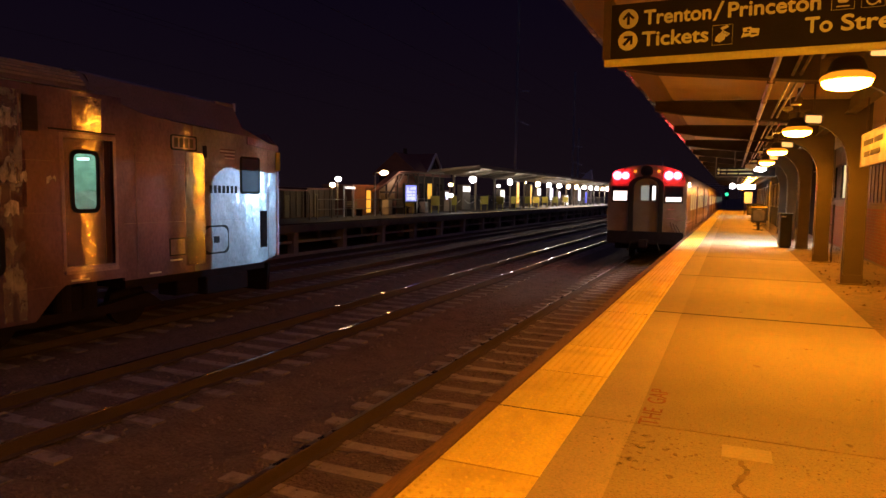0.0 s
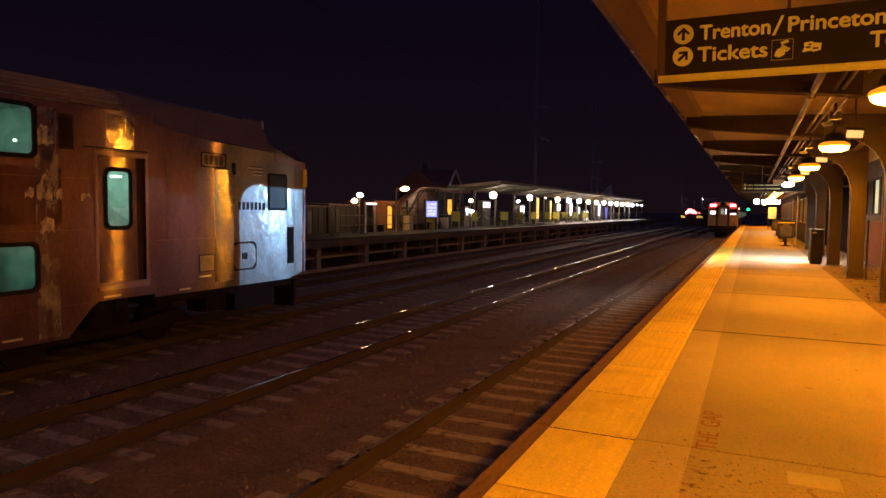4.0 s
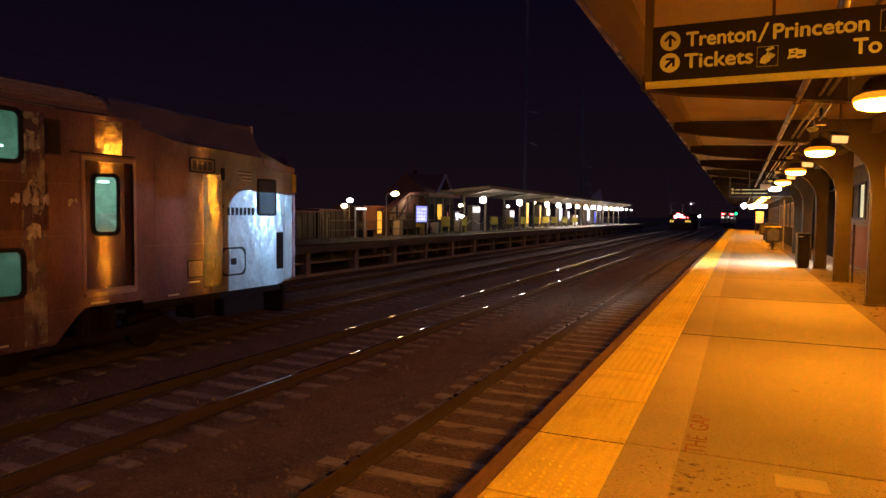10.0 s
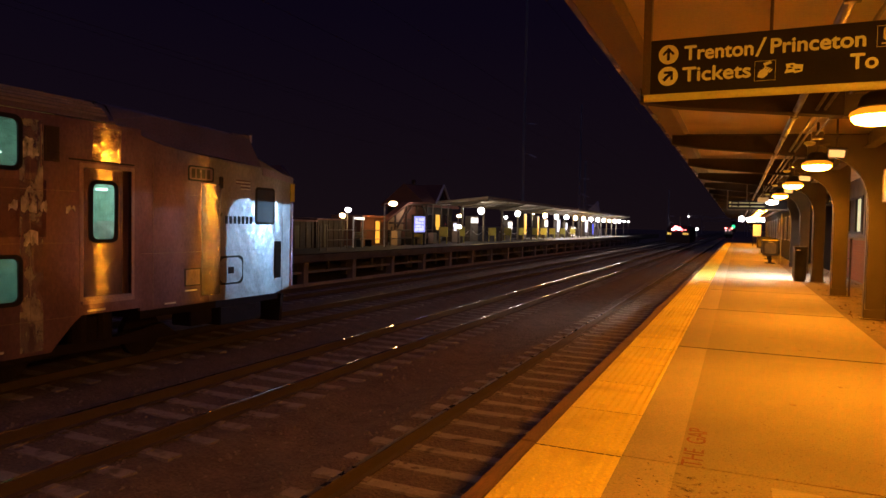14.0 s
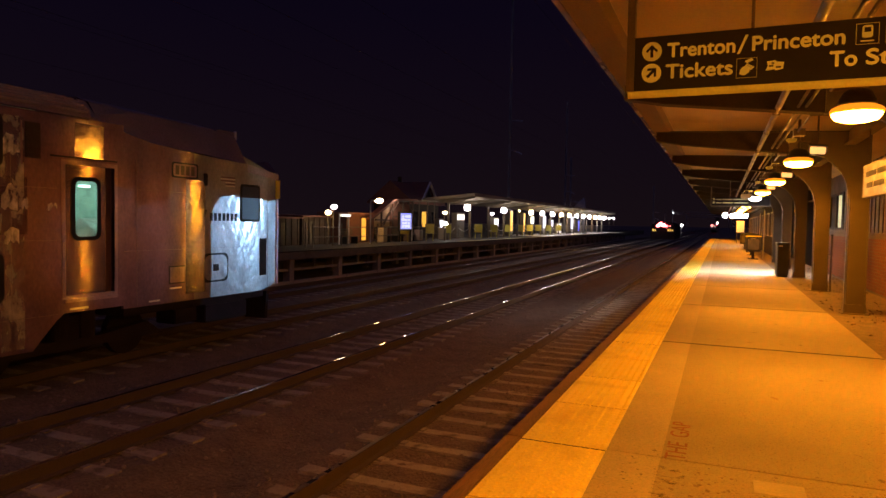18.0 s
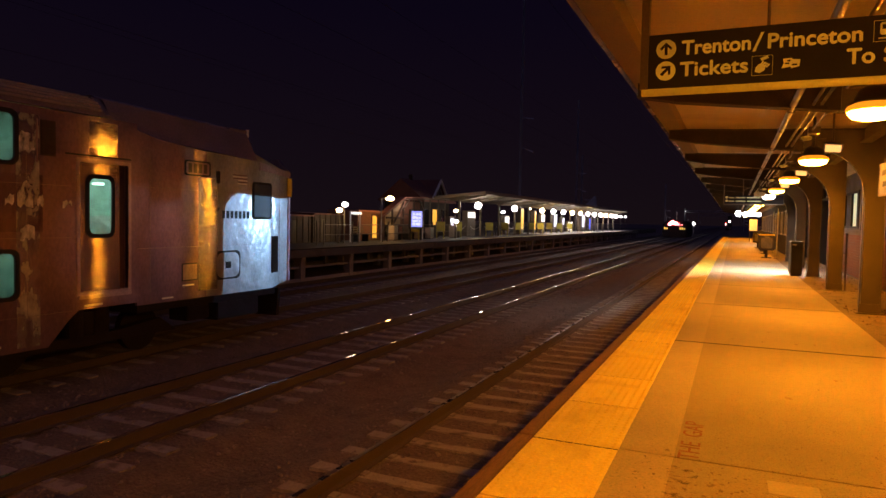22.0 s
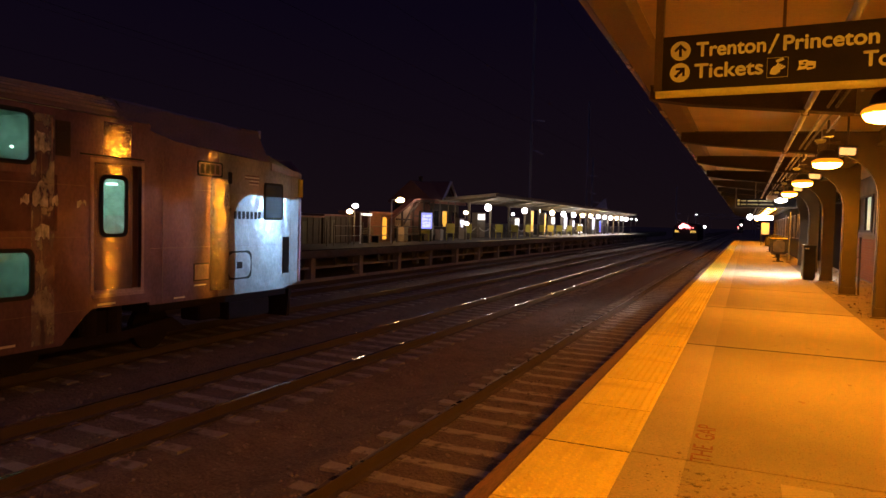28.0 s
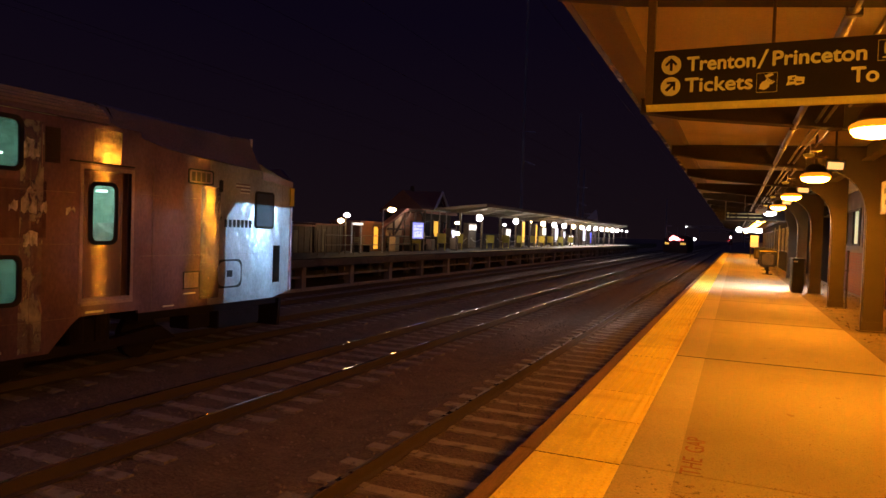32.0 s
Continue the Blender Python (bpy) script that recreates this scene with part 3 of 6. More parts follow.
meshes = dict(web=Shape().prism(WEB, "y", -0.046, 0.046).mesh("web", M["column"]),
              flange=flange_along([(2.2, 2.63)] + KNEE + [(3.085, 1.80), (3.085, 0.02)], 0.054).mesh("flange", M["column"]),
              beam=Shape().prism([(2.2, 2.97), (0.08, 3.04), (0.08, 2.90), (0.5, 2.82), (2.2, 2.63)], "y", -0.02, 0.02).mesh("beam_web", M["beam"]),
              beam_flange=flange_along([(0.08, 2.90), (0.5, 2.82), (2.2, 2.63)]).mesh("beam_flange", M["beam"]),
              back=Shape().box(3.36, -0.054, 0.02, 3.375, 0.054, 2.94).mesh("back_flange", M["column"]),
              top=Shape().prism([(0.08, 3.04), (3.36, 2.93), (3.36, 2.945), (0.08, 3.055)], "y", -0.10, 0.10).mesh("top_flange", M["beam"]),
              base=Shape().box(3.03, -0.13, 0.0, 3.43, 0.13, 0.018).mesh("base_plate", M["steel"], 0.004),
              stain=Shape().box(3.078, -0.060, 0.0, 3.382, 0.060, 0.16).mesh("plinth", M["column"], 0.006))
for y in COLUMN_Y:
    if y > 26:
        f = thing("roof_beam", "dark cantilevered steel beam under the canopy", "beam", (0, y, 0), group="canopy beams")
        for n_, k_ in (("top_flange", "top"), ("beam_web", "beam"), ("beam_flange", "beam_flange")):
            part(n_, meshes[k_], None, f)
        continue
    f = thing("steel_column", "brown painted steel column curving into a cantilevered canopy beam", "column", (0, y, 0), group="canopy columns")
    for n_, k_ in (("web", "web"), ("flange", "flange"), ("back_flange", "back"), ("top_flange", "top"), ("beam_web", "beam"), ("beam_flange", "beam_flange"), ("base_plate", "base"), ("plinth", "stain")):
        part(n_, meshes[k_], None, f)

o = thing("column_tag", "small pale tag fixed on a brown column", "tag", (3.15, 8.395, 1.31))
part("plate", Shape().box(-0.045, -0.006, -0.022, 0.045, 0.0, 0.022), M["conduit"], o, bevel=0.002)
o = thing("downpipe", "short galvanised pipe standing beside a column", "pipe", (3.46, 12.75, 0))
part("pipe", Shape().tube((0, 0, 0.0), (0, 0, 1.22), 0.022, 10), M["conduit"], o, smooth=True)
part("cap", Shape().tube((0, 0, 1.22), (0, 0, 1.25), 0.028, 10), M["conduit"], o)
part("clip", Shape().box(-0.09, -0.012, 0.80, 0.03, 0.012, 0.83), M["conduit"], o)
litter, r2 = Shape(), random.Random(5)
for _ in range(420):
    x, y, r = 2.95 + 1.25 * r2.random(), r2.uniform(4.5, 22), r2.uniform(0.008, 0.030)
    if r2.random() < 0.5:
        y = 8.4 + 4.17 * r2.randrange(4) + r2.gauss(0.25, 0.35)
    a = r2.uniform(0, 6.28)
    c, d = r * math.cos(a), r * math.sin(a)
    litter.add([(x + c, y + d, -0.004), (x - d, y + c, -0.004), (x - c, y - d, -0.004), (x + d, y - c, -0.004), (x, y, 0.001 + r * 0.6)], [(0, 1, 4), (1, 2, 4), (2, 3, 4), (3, 0, 4), (3, 2, 1, 0)])
tagged(part("leaf_litter", litter, material("dry_litter", (0.10, 0.065, 0.04), 0.9, var=0.5, scale=8, fine=50, bump=0.2)), "dry leaves and grit gathered along the column bases", "litter", kind="stuff")

# ---- the wall behind the near platform ----
wall = thing("wall_station", "brick wall with painted siding above, behind the platform", "wall", kind="structure")
part("brick_backing", Shape().box(4.30, Y0, -0.2, 4.50, 22.18, 1.24), M["mortar"], wall)
part("coping", Shape().box(4.24, Y0, 1.24, 4.52, 22.18, 1.30), M["siding"], wall, bevel=0.008)
part("siding", Shape().holed("x", Y0, 1.30, 22.18, 2.97, 4.34, 4.44, [(17.3, 1.36, 19.9, 2.42), (6.4, 1.36, 8.4, 2.42)]), M["siding"], wall, "painted vertical board siding")
for y in (17.3, 6.4):
    w1 = 2.6 if y > 10 else 2.0
    win = part("window_frame", Shape().holed("x", y, 1.36, y + w1, 2.42, 4.32, 4.42, [(y + 0.06, 1.42, y + w1 / 2 - 0.03, 2.36), (y + w1 / 2 + 0.03, 1.42, y + w1 - 0.06, 2.36)]), M["black"], wall)
    if y < 10:
        part("pane", Shape().box(4.37, y + 0.06, 1.42, 4.38, y + w1 - 0.06, 2.36), M["dark_glass"], win)
    else:
        part("pane", Shape().box(4.37, 17.36, 1.42, 4.38, 17.94, 2.36), M["blind"], win)
        part("pane", Shape().box(4.37, 17.945, 1.42, 4.38, 18.50, 2.36), glow("lit_frosted_pane", (0.80, 0.92, 0.62), 0.5), win, "frosted pane lit from inside")
        part("pane", Shape().box(4.37, 18.505, 1.42, 4.38, 19.84, 2.36), M["blind"], win)
batten = Shape().box(4.325, -0.02, 1.31, 4.34, 0.02, 2.96).mesh("batten", M["siding"])
for i in range(96):
    y = Y0 + 0.3 + 0.41 * i
    if y < 22.1 and not (17.2 < y < 20.0 or 6.3 < y < 8.5):
        part("batten", batten, None, wall, at=(0, y, 0))
part("lintel", Shape().box(4.24, 22.30, 2.88, 4.54, 25.62, 2.96), M["siding"], wall)
# unseen panel, pane and bar added to trim and dim the floodlight
part("transom_panel", Shape().box(4.28, 22.30, 2.446, 4.50, 23.40, 2.88), M["siding"], wall)
part("light_dim_pane", Shape().box(4.38, 23.40, 2.446, 4.39, 25.62, 2.88), glass_material("light_dim_glass", (0.35, 0.38, 0.38), 0.2), wall, "added tinted pane dimming the light over the passage")
part("transom_bar", Shape().box(4.28, 23.40, 2.42, 4.50, 25.62, 2.446), M["siding"], wall)
part("back_wall", Shape().box(4.30, 25.74, -0.2, 4.50, Y1, 2.96), M["siding"], wall)
# unseen infill, added to round the lit patch on the rail car
part("arched_corner", Shape().prism([(22.30, 0.0), (22.66, 0.0), (22.66, 2.06)] + arc(23.04, 2.06, 0.38, 175, 95, 8) + [(23.04, 2.446), (22.30, 2.446)], "x", 4.30, 4.48), M["siding"], wall, "added arched infill shaping the light through the passage")
for y in (22.18, 25.62):
    part("jamb", Shape().box(4.24, y, -0.2, 4.54, y + 0.12, 2.96), M["siding"], wall)

# ---- the platform across the tracks ----
far = thing("far_platform", "dark raised platform on concrete bents beyond the tracks", "platform", (0, 0, 0), kind="structure")
FX = -15.65
part("deck", Shape().box(FX - 6.5, 8, -0.28, FX, 128, 0.02), M["far_wood"], far, bevel=0.0)
part("edge_beam", Shape().box(FX - 0.02, 8, -0.34, FX + 0.10, 128, -0.03), M["old_concrete"], far)
part("edge_strip", Shape().box(FX - 0.62, 40, 0.02, FX - 0.02, 128, 0.032), material("dull_yellow_strip", (0.38, 0.30, 0.14), 0.8, var=0.25, scale=2, fine=20, bump=0.1), far, "dull yellow edge strip")
# lamplight on the deck is painted in here as a paler slab
part("pale_deck", Shape().box(FX - 6.4, 66, 0.02, FX - 0.64, 127.9, 0.03), material("painted_deck_light", (0.50, 0.48, 0.46), 0.8, var=0.2, scale=1.5, fine=20, bump=0.1), far, "deck stretch painted pale for the lamplight on it")
for i in range(30):
    y = 11.68 + 3.93 * i
    bent = part("bent", Shape().box(FX - 0.42, y - 0.16, -1.7, FX - 0.08, y + 0.16, -0.28).box(FX - 3.3, y - 0.16, -1.7, FX - 2.95, y + 0.16, -0.28).box(FX - 5.0, y - 0.14, -0.50, FX - 0.05, y + 0.14, -0.28), M["pale_concrete"], far)
    if i < 28:
        part("brace", Shape().box(FX - 0.30, y + 0.16, -0.84, FX - 0.18, y + 3.77, -0.74), M["pale_concrete"], far, "pale tie beam")
        part("strut", Shape().box(FX - 0.3, y + 1.86, -0.74, FX - 0.2, y + 2.02, -0.28), M["old_concrete"], far)
        part("kerb_beam", Shape().box(FX - 0.30, y + 0.16, -1.42, FX - 0.10, y + 3.77, -1.26), M["pale_concrete"], far, "pale kerb beam at the foot")
part("back_fill", Shape().box(FX - 6.5, 8, -1.8, FX - 5.2, 128, -0.28), M["old_concrete"], far)
far_ground = part("far_ground", Shape().box(-90, -40, -1.3, FX - 6.4, 220, -0.12), material("far_lot", (0.05, 0.045, 0.045), 0.95, var=0.3, scale=0.7, fine=8, bump=0.2))
tagged(far_ground, "dark parking lot ground behind the far platform", "ground", kind="structure")

# ---- lamps, signs and pipes under the near canopy ----
def lamp_meshes(lens, rim):
    return (Shape().lathe([(0.04, 0.24), (0.08, 0.235), (0.12, 0.20), (0.145, 0.14), (0.15, 0.105)], n=28).mesh("housing", M["housing"], smooth=True),
            Shape().lathe([(0.145, 0.098), (0.19, 0.078), (0.207, 0.058), (0.207, 0.040), (0.195, 0.030), (0.15, 0.030), (0.14, 0.05)], n=28).mesh("lens", rim, smooth=True),
            Shape().lathe([(0.195, 0.034), (0.19, 0.010), (0.165, -0.022), (0.10, -0.042), (0.02, -0.048)], n=28).mesh("lens_core", lens, smooth=True))


for white in (False, True):
    housing, lens, core = lamp_meshes(M["led"] if white else M["sodium"], M["led"] if white else M["sodium_rim"])
    for i, y in enumerate(LAMP_Y):
        if ((i - 4) in WHITE_LAMPS) != white:
            continue
        o = thing("canopy_lamp", "round canopy lamp glowing white under the roof" if white else "round canopy lamp glowing sodium orange under the roof", "lamp", (2.25, y, 2.345), group="canopy lamps")
        part("housing", housing, None, o)
        part("lens", lens, None, o, "glowing white lens" if white else "glowing orange lens")
        part("lens_core", core, None, o)
        part("stem", Shape().tube((0, 0, 0.22), (0, 0, 0.68), 0.022), M["conduit"], o)

for i, y in enumerate(COLUMN_Y):
    if -2 < y < 60:
        o = thing("ceiling_panel", "small tilted square light panel on a bracket beneath the canopy", "lamp", (2.26, y + 1.0, 2.32), group="square panel lights")
        for n_, sh_, m_ in (("panel", Shape().box(-0.085, -0.095, 0, 0.085, 0.095, 0.026), M["panel_light"]), ("backing", Shape().box(-0.105, -0.115, 0.027, 0.105, 0.115, 0.055), M["housing"])):
            part(n_, sh_, m_, o, bevel=0.006).rotation_euler = (radians(-15), radians(5), radians(-6))
        part("bracket", Shape().tube((0, 0, 0.05), (0, 0.02, 0.68), 0.012).tube((-0.02, 0, 0.08), (-0.27, 0.0, 0.15), 0.009), M["conduit"], o)
        part("sensor", Shape().lathe([(0.02, 0.05), (0.062, 0.042), (0.062, 0.018), (0.035, 0.0)], (-0.29, 0.0, 0.12), 14), M["sign_rim"], o, smooth=True)

for label, x, z, r in (("thick galvanised drain pipe hung under the canopy", 1.74, 2.70, 0.034), ("thin galvanised conduit hung under the canopy", 1.94, 2.71, 0.016),
                       ("thin galvanised conduit hung under the canopy", 2.02, 2.71, 0.016)):
    o = thing("ceiling_pipe", label, "pipe", (x, 0, z), group="pipes under the canopy")
    part("pipe", Shape().tube((0, Y0, 0), (0, Y1 - 1, 0), r, 10), M["conduit"], o, smooth=True)
    for y in COLUMN_Y:
        if y > -5:
            part("hanger", Shape().box(-r - 0.008, y + 0.20, -r - 0.006, r + 0.008, y + 0.24, r + 0.004).tube((0, y + 0.22, r), (0, y + 0.22, 3.04 - z - x * 0.034), 0.006, 6), M["conduit"], o)
            if r > 0.03:
                part("coupling", Shape().tube((0, y + 1.9, 0), (0, y + 2.02, 0), r + 0.010, 10), M["conduit"], o, smooth=True)
for y in COLUMN_Y[3:14]:
    o = thing("branch_conduit", "short conduit branch from the main run to a lamp", "pipe", (0, y, 0), group="lamp conduits")
    part("pipe", Shape().tube((2.10, 0.3, 2.66), (2.10, 3.0, 2.66), 0.013, 8).tube((2.10, 0.3, 2.66), (2.45, 0.3, 2.66), 0.013, 8).tube((2.10, 3.0, 2.66), (2.40, 3.0, 2.68), 0.013, 8), M["conduit"], o, smooth=True)
    part("junction_box", Shape().box(2.05, 1.70, 2.61, 2.19, 1.86, 2.70), M["conduit"], o, bevel=0.006)
    part("strap", Shape().tube((2.12, 0.3, 2.67), (2.12, 0.3, 2.99), 0.006, 6), M["conduit"], o)


def hanging_sign(y, x0, x1, label):
    o = thing("hanging_sign", label, "sign", (0, y, 0), group="hanging direction signs")
    part("board", Shape().box(x0, -0.03, 2.165, x1, 0.03, 2.475), M["sign"], o, "black sign face", bevel=0.004)
    part("rim_tube", Shape().tube((x0 - 0.015, 0, 2.152), (x1 + 0.015, 0, 2.152), 0.026, 12), M["sign_rim"] if y < 10 else M["steel"], o, "tubular bottom rail", smooth=True)
    part("end_plate", Shape().box(x0 - 0.024, -0.035, 2.165, x0 + 0.020, 0.035, 3.02), M["steel"], o)
    part("end_plate", Shape().box(x1 - 0.012, -0.035, 2.165, x1 + 0.012, 0.035, 2.97), M["steel"], o)
    part("rod", Shape().tube((x0 + 0.65, 0, 2.47), (x0 + 0.65, 0, 3.03), 0.009), M["conduit"], o)
    return o


def plate(o, name, x0, z0, x1, z1, material, y=-0.034, label=""):
    return part(name, Shape().box(x0, y, z0, x1, -0.0305, z1), material, o, label)


s1 = hanging_sign(0.06, 0.68, 2.74, "black hanging direction sign with cream lettering and arrows")
for text, x, z, w, h in (("Trenton", 0.884, 2.349, 0.355, 0.112), ("/", 1.250, 2.338, 0.056, 0.145), ("Princeton", 1.322, 2.349, 0.440, 0.112), ("Tickets", 0.877, 2.228, 0.352, 0.112), ("To", 1.704, 2.234, 0.122, 0.112), ("Street", 1.866, 2.234, 0.338, 0.112)):
    lettering("word", text, h, M["lettering"], s1, (x, -0.0325, z), width=w, bold=0.0030 if text != "/" else 0.0)
for zc, turn in ((2.387, 0), (2.263, -45)):
    c = part("arrow_disc", Shape().tube((0, -0.0345, 0), (0, -0.0305, 0), 0.055, 28), M["lettering"], s1, "cream arrow disc", at=(0.798, 0, zc))
    a = part("arrow", Shape().prism([(-0.008, -0.034), (0.008, -0.034), (0.008, 0.012), (0.026, -0.006), (0.034, 0.004), (0.0, 0.038), (-0.034, 0.004), (-0.026, -0.006), (-0.008, 0.012)], "y", -0.0385, -0.0347), M["sign"], c)
    a.rotation_euler = (0, radians(-turn), 0)
for x, z in ((1.304, 2.257), (1.872, 2.392), (2.005, 2.392), (2.12, 2.392)):
    part("icon_frame", Shape().holed("y", x - 0.052, z - 0.054, x + 0.052, z + 0.054, -0.0335, -0.0305, [(x - 0.0502, z - 0.0522, x + 0.0502, z + 0.0522)]), M["sign_rim"], s1, "thin icon outline")
hand = Shape().prism([(1.267, 2.224), (1.293, 2.216), (1.317, 2.232), (1.321, 2.254), (1.305, 2.268), (1.285, 2.264), (1.271, 2.248)], "y", -0.0335, -0.0305)
for k in range(4):
    hand.prism([(1.289 + 0.010 * k, 2.260 - 0.004 * k), (1.297 + 0.010 * k, 2.256 - 0.004 * k), (1.313 + 0.010 * k, 2.278 - 0.006 * k), (1.306 + 0.010 * k, 2.283 - 0.006 * k)], "y", -0.0335, -0.0305)
part("icon", hand, M["lettering"], s1, "cream hand symbol")
part("icon", Shape().prism([(1.301, 2.282), (1.337, 2.296), (1.329, 2.310), (1.293, 2.296)], "y", -0.0335, -0.0305), M["lettering"], s1, "cream ticket symbol")
part("icon", Shape().prism([(1.399, 2.234), (1.443, 2.240), (1.447, 2.232), (1.485, 2.240), (1.489, 2.276), (1.453, 2.280), (1.445, 2.288), (1.405, 2.284), (1.409, 2.262)], "y", -0.0335, -0.0305), M["lettering"], s1, "cream torn sticker")
for x, z, w in ((1.415, 2.254, 0.022), (1.449, 2.246, 0.026), (1.427, 2.268, 0.014)):
    part("sticker_mark", Shape().box(x, -0.0350, z, x + w, -0.0336, z + 0.008), M["sign"], s1)
part("icon", Shape().prism(round_rect(1.848, 2.372, 1.896, 2.436, 0.012), "y", -0.0335, -0.0305).box(1.842, -0.0335, 2.352, 1.902, -0.0305, 2.358), M["lettering"], s1, "cream train symbol")
part("icon", Shape().box(1.857, -0.0350, 2.400, 1.887, -0.0336, 2.424), M["sign"], s1)
wheel = Shape()
for k in range(18):
    a0, a1 = math.radians(60 - 290 * k / 18), math.radians(60 - 290 * (k + 1) / 18)
    wheel.prism([(2.003 + 0.030 * math.cos(a0), 2.378 + 0.030 * math.sin(a0)), (2.003 + 0.030 * math.cos(a1), 2.378 + 0.030 * math.sin(a1)),
                 (2.003 + 0.023 * math.cos(a1), 2.378 + 0.023 * math.sin(a1)), (2.003 + 0.023 * math.cos(a0), 2.378 + 0.023 * math.sin(a0))], "y", -0.0335, -0.0305)
wheel.box(1.992, -0.0335, 2.385, 2.000, -0.0305, 2.428).box(1.992, -0.0335, 2.385, 2.022, -0.0305, 2.392).prism([(2.018, 2.392), (2.026, 2.388), (2.040, 2.358), (2.032, 2.354)], "y", -0.0335, -0.0305)
part("icon", wheel, M["lettering"], s1, "cream wheelchair symbol")
s2 = hanging_sign(22.4, 0.82, 2.78, "black hanging direction sign with two rows of cream lettering")
for z, runs in ((2.37, ((0.99, 1.16), (1.21, 1.53), (1.57, 2.02), (2.1, 2.4))), (2.245, ((0.99, 1.16), (1.21, 1.55), (1.60, 2.05)))):
    for a, b in runs:
        plate(s2, "lettering_bar", a, z, b, z + 0.036, M["lettering"])
    part("arrow_disc", Shape().tube((0.91, -0.0345, z + 0.03), (0.91, -0.0305, z + 0.03), 0.045, 20), M["lettering"], s2)
o = thing("station_sign", "cream station name board hung between the columns", "sign", (3.02, 5.90, 0))
board_paint = material("cream_board", (0.036, 0.027, 0.008), 0.42, var=0.15, scale=3, fine=40, bump=0.02)
board_paint.node_tree.nodes["Principled BSDF"].inputs["Specular IOR Level"].default_value = 0.5
part("board", Shape().box(-0.025, -0.88, 1.83, 0.025, 0.80, 2.23), board_paint, o, bevel=0.005)
part("frame", Shape().holed("x", -0.90, 1.81, 0.82, 2.25, -0.03, 0.03, [(-0.87, 1.84, 0.79, 2.22)]), M["steel"], o)
for a, b, z in ((-0.6, -0.1, 2.08), (-0.02, 0.62, 2.08), (-0.5, 0.1, 1.93), (0.18, 0.55, 1.93)):
    part("lettering_bar", Shape().box(-0.029, a, z, -0.0255, b, z + 0.07), M["sign"], o)
for y in (-0.6, 0.6):
    part("rod", Shape().tube((0, y, 2.28), (0, y, 2.74), 0.01), M["conduit"], o)

# ---- things that stand on the near platform ----
o = thing("trash_bin", "black square trash bin standing beside a column", "bin", (2.81, 16.95, 0), turn=2)
part("body", Shape().prism(round_rect(-0.15, -0.28, 0.15, 0.28, 0.03), "z", 0.06, 0.90), M["black"], o, bevel=0.0)
part("lid", Shape().prism(round_rect(-0.165, -0.295, 0.165, 0.295, 0.04), "z", 0.90, 0.965), M["black"], o)
part("foot", Shape().box(-0.12, -0.24, 0, 0.12, 0.24, 0.06), M["rubber"], o)
part("slot", Shape().box(-0.08, -0.288, 0.74, 0.08, -0.281, 0.84), M["rubber"], o)
part("badge", Shape().box(-0.12, -0.286, 0.86, -0.02, -0.2805, 0.885), M["decal"], o)


box_panel = material("scratched_box_panel", (0.085, 0.075, 0.06), 0.45, metal=0.4, var=0.5, scale=6, fine=40, bump=0.2)


def news_box(x, y, hood, scale=1.0, turn=0):
    o = thing("newspaper_box", "newspaper vending box on a pedestal beside the shelter", "newspaper box", (x, y, 0), turn, group="newspaper boxes")
    s = scale
    part("base_plate", Shape().box(-0.20 * s, -0.20, 0, 0.20 * s, 0.20, 0.03), M["black"], o, bevel=0.006)
    part("pedestal", Shape().tube((0, 0, 0.03), (0, 0, 0.34), 0.06, 12), M["black"], o, smooth=True)
    part("cabinet", Shape().box(-0.30 * s, -0.22, 0.34, 0.30 * s, 0.22, 0.98), M["black"], o, bevel=0.02)
    part("front_panel", Shape().prism(round_rect(-0.22 * s, 0.42, 0.22 * s, 0.88, 0.08), "y", -0.235, -0.222), box_panel, o, "grey curved front panel")
    part("hood", Shape().prism([(-0.24, 0.98), (0.24, 0.98), (0.22, 1.00), (0.12, 1.02), (-0.20, 1.02), (-0.25, 1.00)], "x", -0.32 * s, 0.32 * s), hood, o, "yellow hood" if hood is M["yellow"] else "", bevel=0.012)
    part("handle", Shape().tube((-0.10 * s, -0.25, 0.91), (0.10 * s, -0.25, 0.91), 0.012), M["mesh_grey"], o)


news_box(2.50, 27.7, M["yellow"])
news_box(2.62, 32.2, M["black"], 0.9)
news_box(2.70, 36.4, M["black"], 0.9)
news_box(2.60, 41.5, M["black"], 1.0)
news_box(2.72, 46.0, M["black"], 0.9)

shelter_paint = material("dark_shelter_paint", (0.011, 0.009, 0.008), 0.95, var=0.3, scale=3, fine=40, bump=0.1)
shelter_paint.node_tree.nodes["Principled BSDF"].inputs["Specular IOR Level"].default_value = 0.12
dull_glass = material("dusty_shelter_glass", (0.030, 0.027, 0.024), 0.6, var=0.3, scale=2, fine=20, bump=0.0)
dull_glass.node_tree.nodes["Principled BSDF"].inputs["Specular IOR Level"].default_value = 0.15
shelter_trim = material("pale_shelter_trim", (0.10, 0.08, 0.06), 0.6, var=0.3, scale=3, fine=40, bump=0.1)
shelter = thing("waiting_shelter", "glazed waiting shelter with pale framed windows along the platform", "shelter", (3.45, 0, 0))
part("wall", Shape().holed("x", 27.6, 0.02, 61.6, 2.58, 0.0, 0.10, [(28.0 + 2.8 * i, 0.95, 30.3 + 2.8 * i, 2.15) for i in range(12)]), shelter_paint, shelter)
part("sill", Shape().box(-0.05, 27.6, 0.88, 0.0, 61.6, 0.95), shelter_paint, shelter, bevel=0.005)
part("roof_edge", Shape().box(-0.12, 27.5, 2.58, 0.3, 61.7, 2.66), M["steel"], shelter)
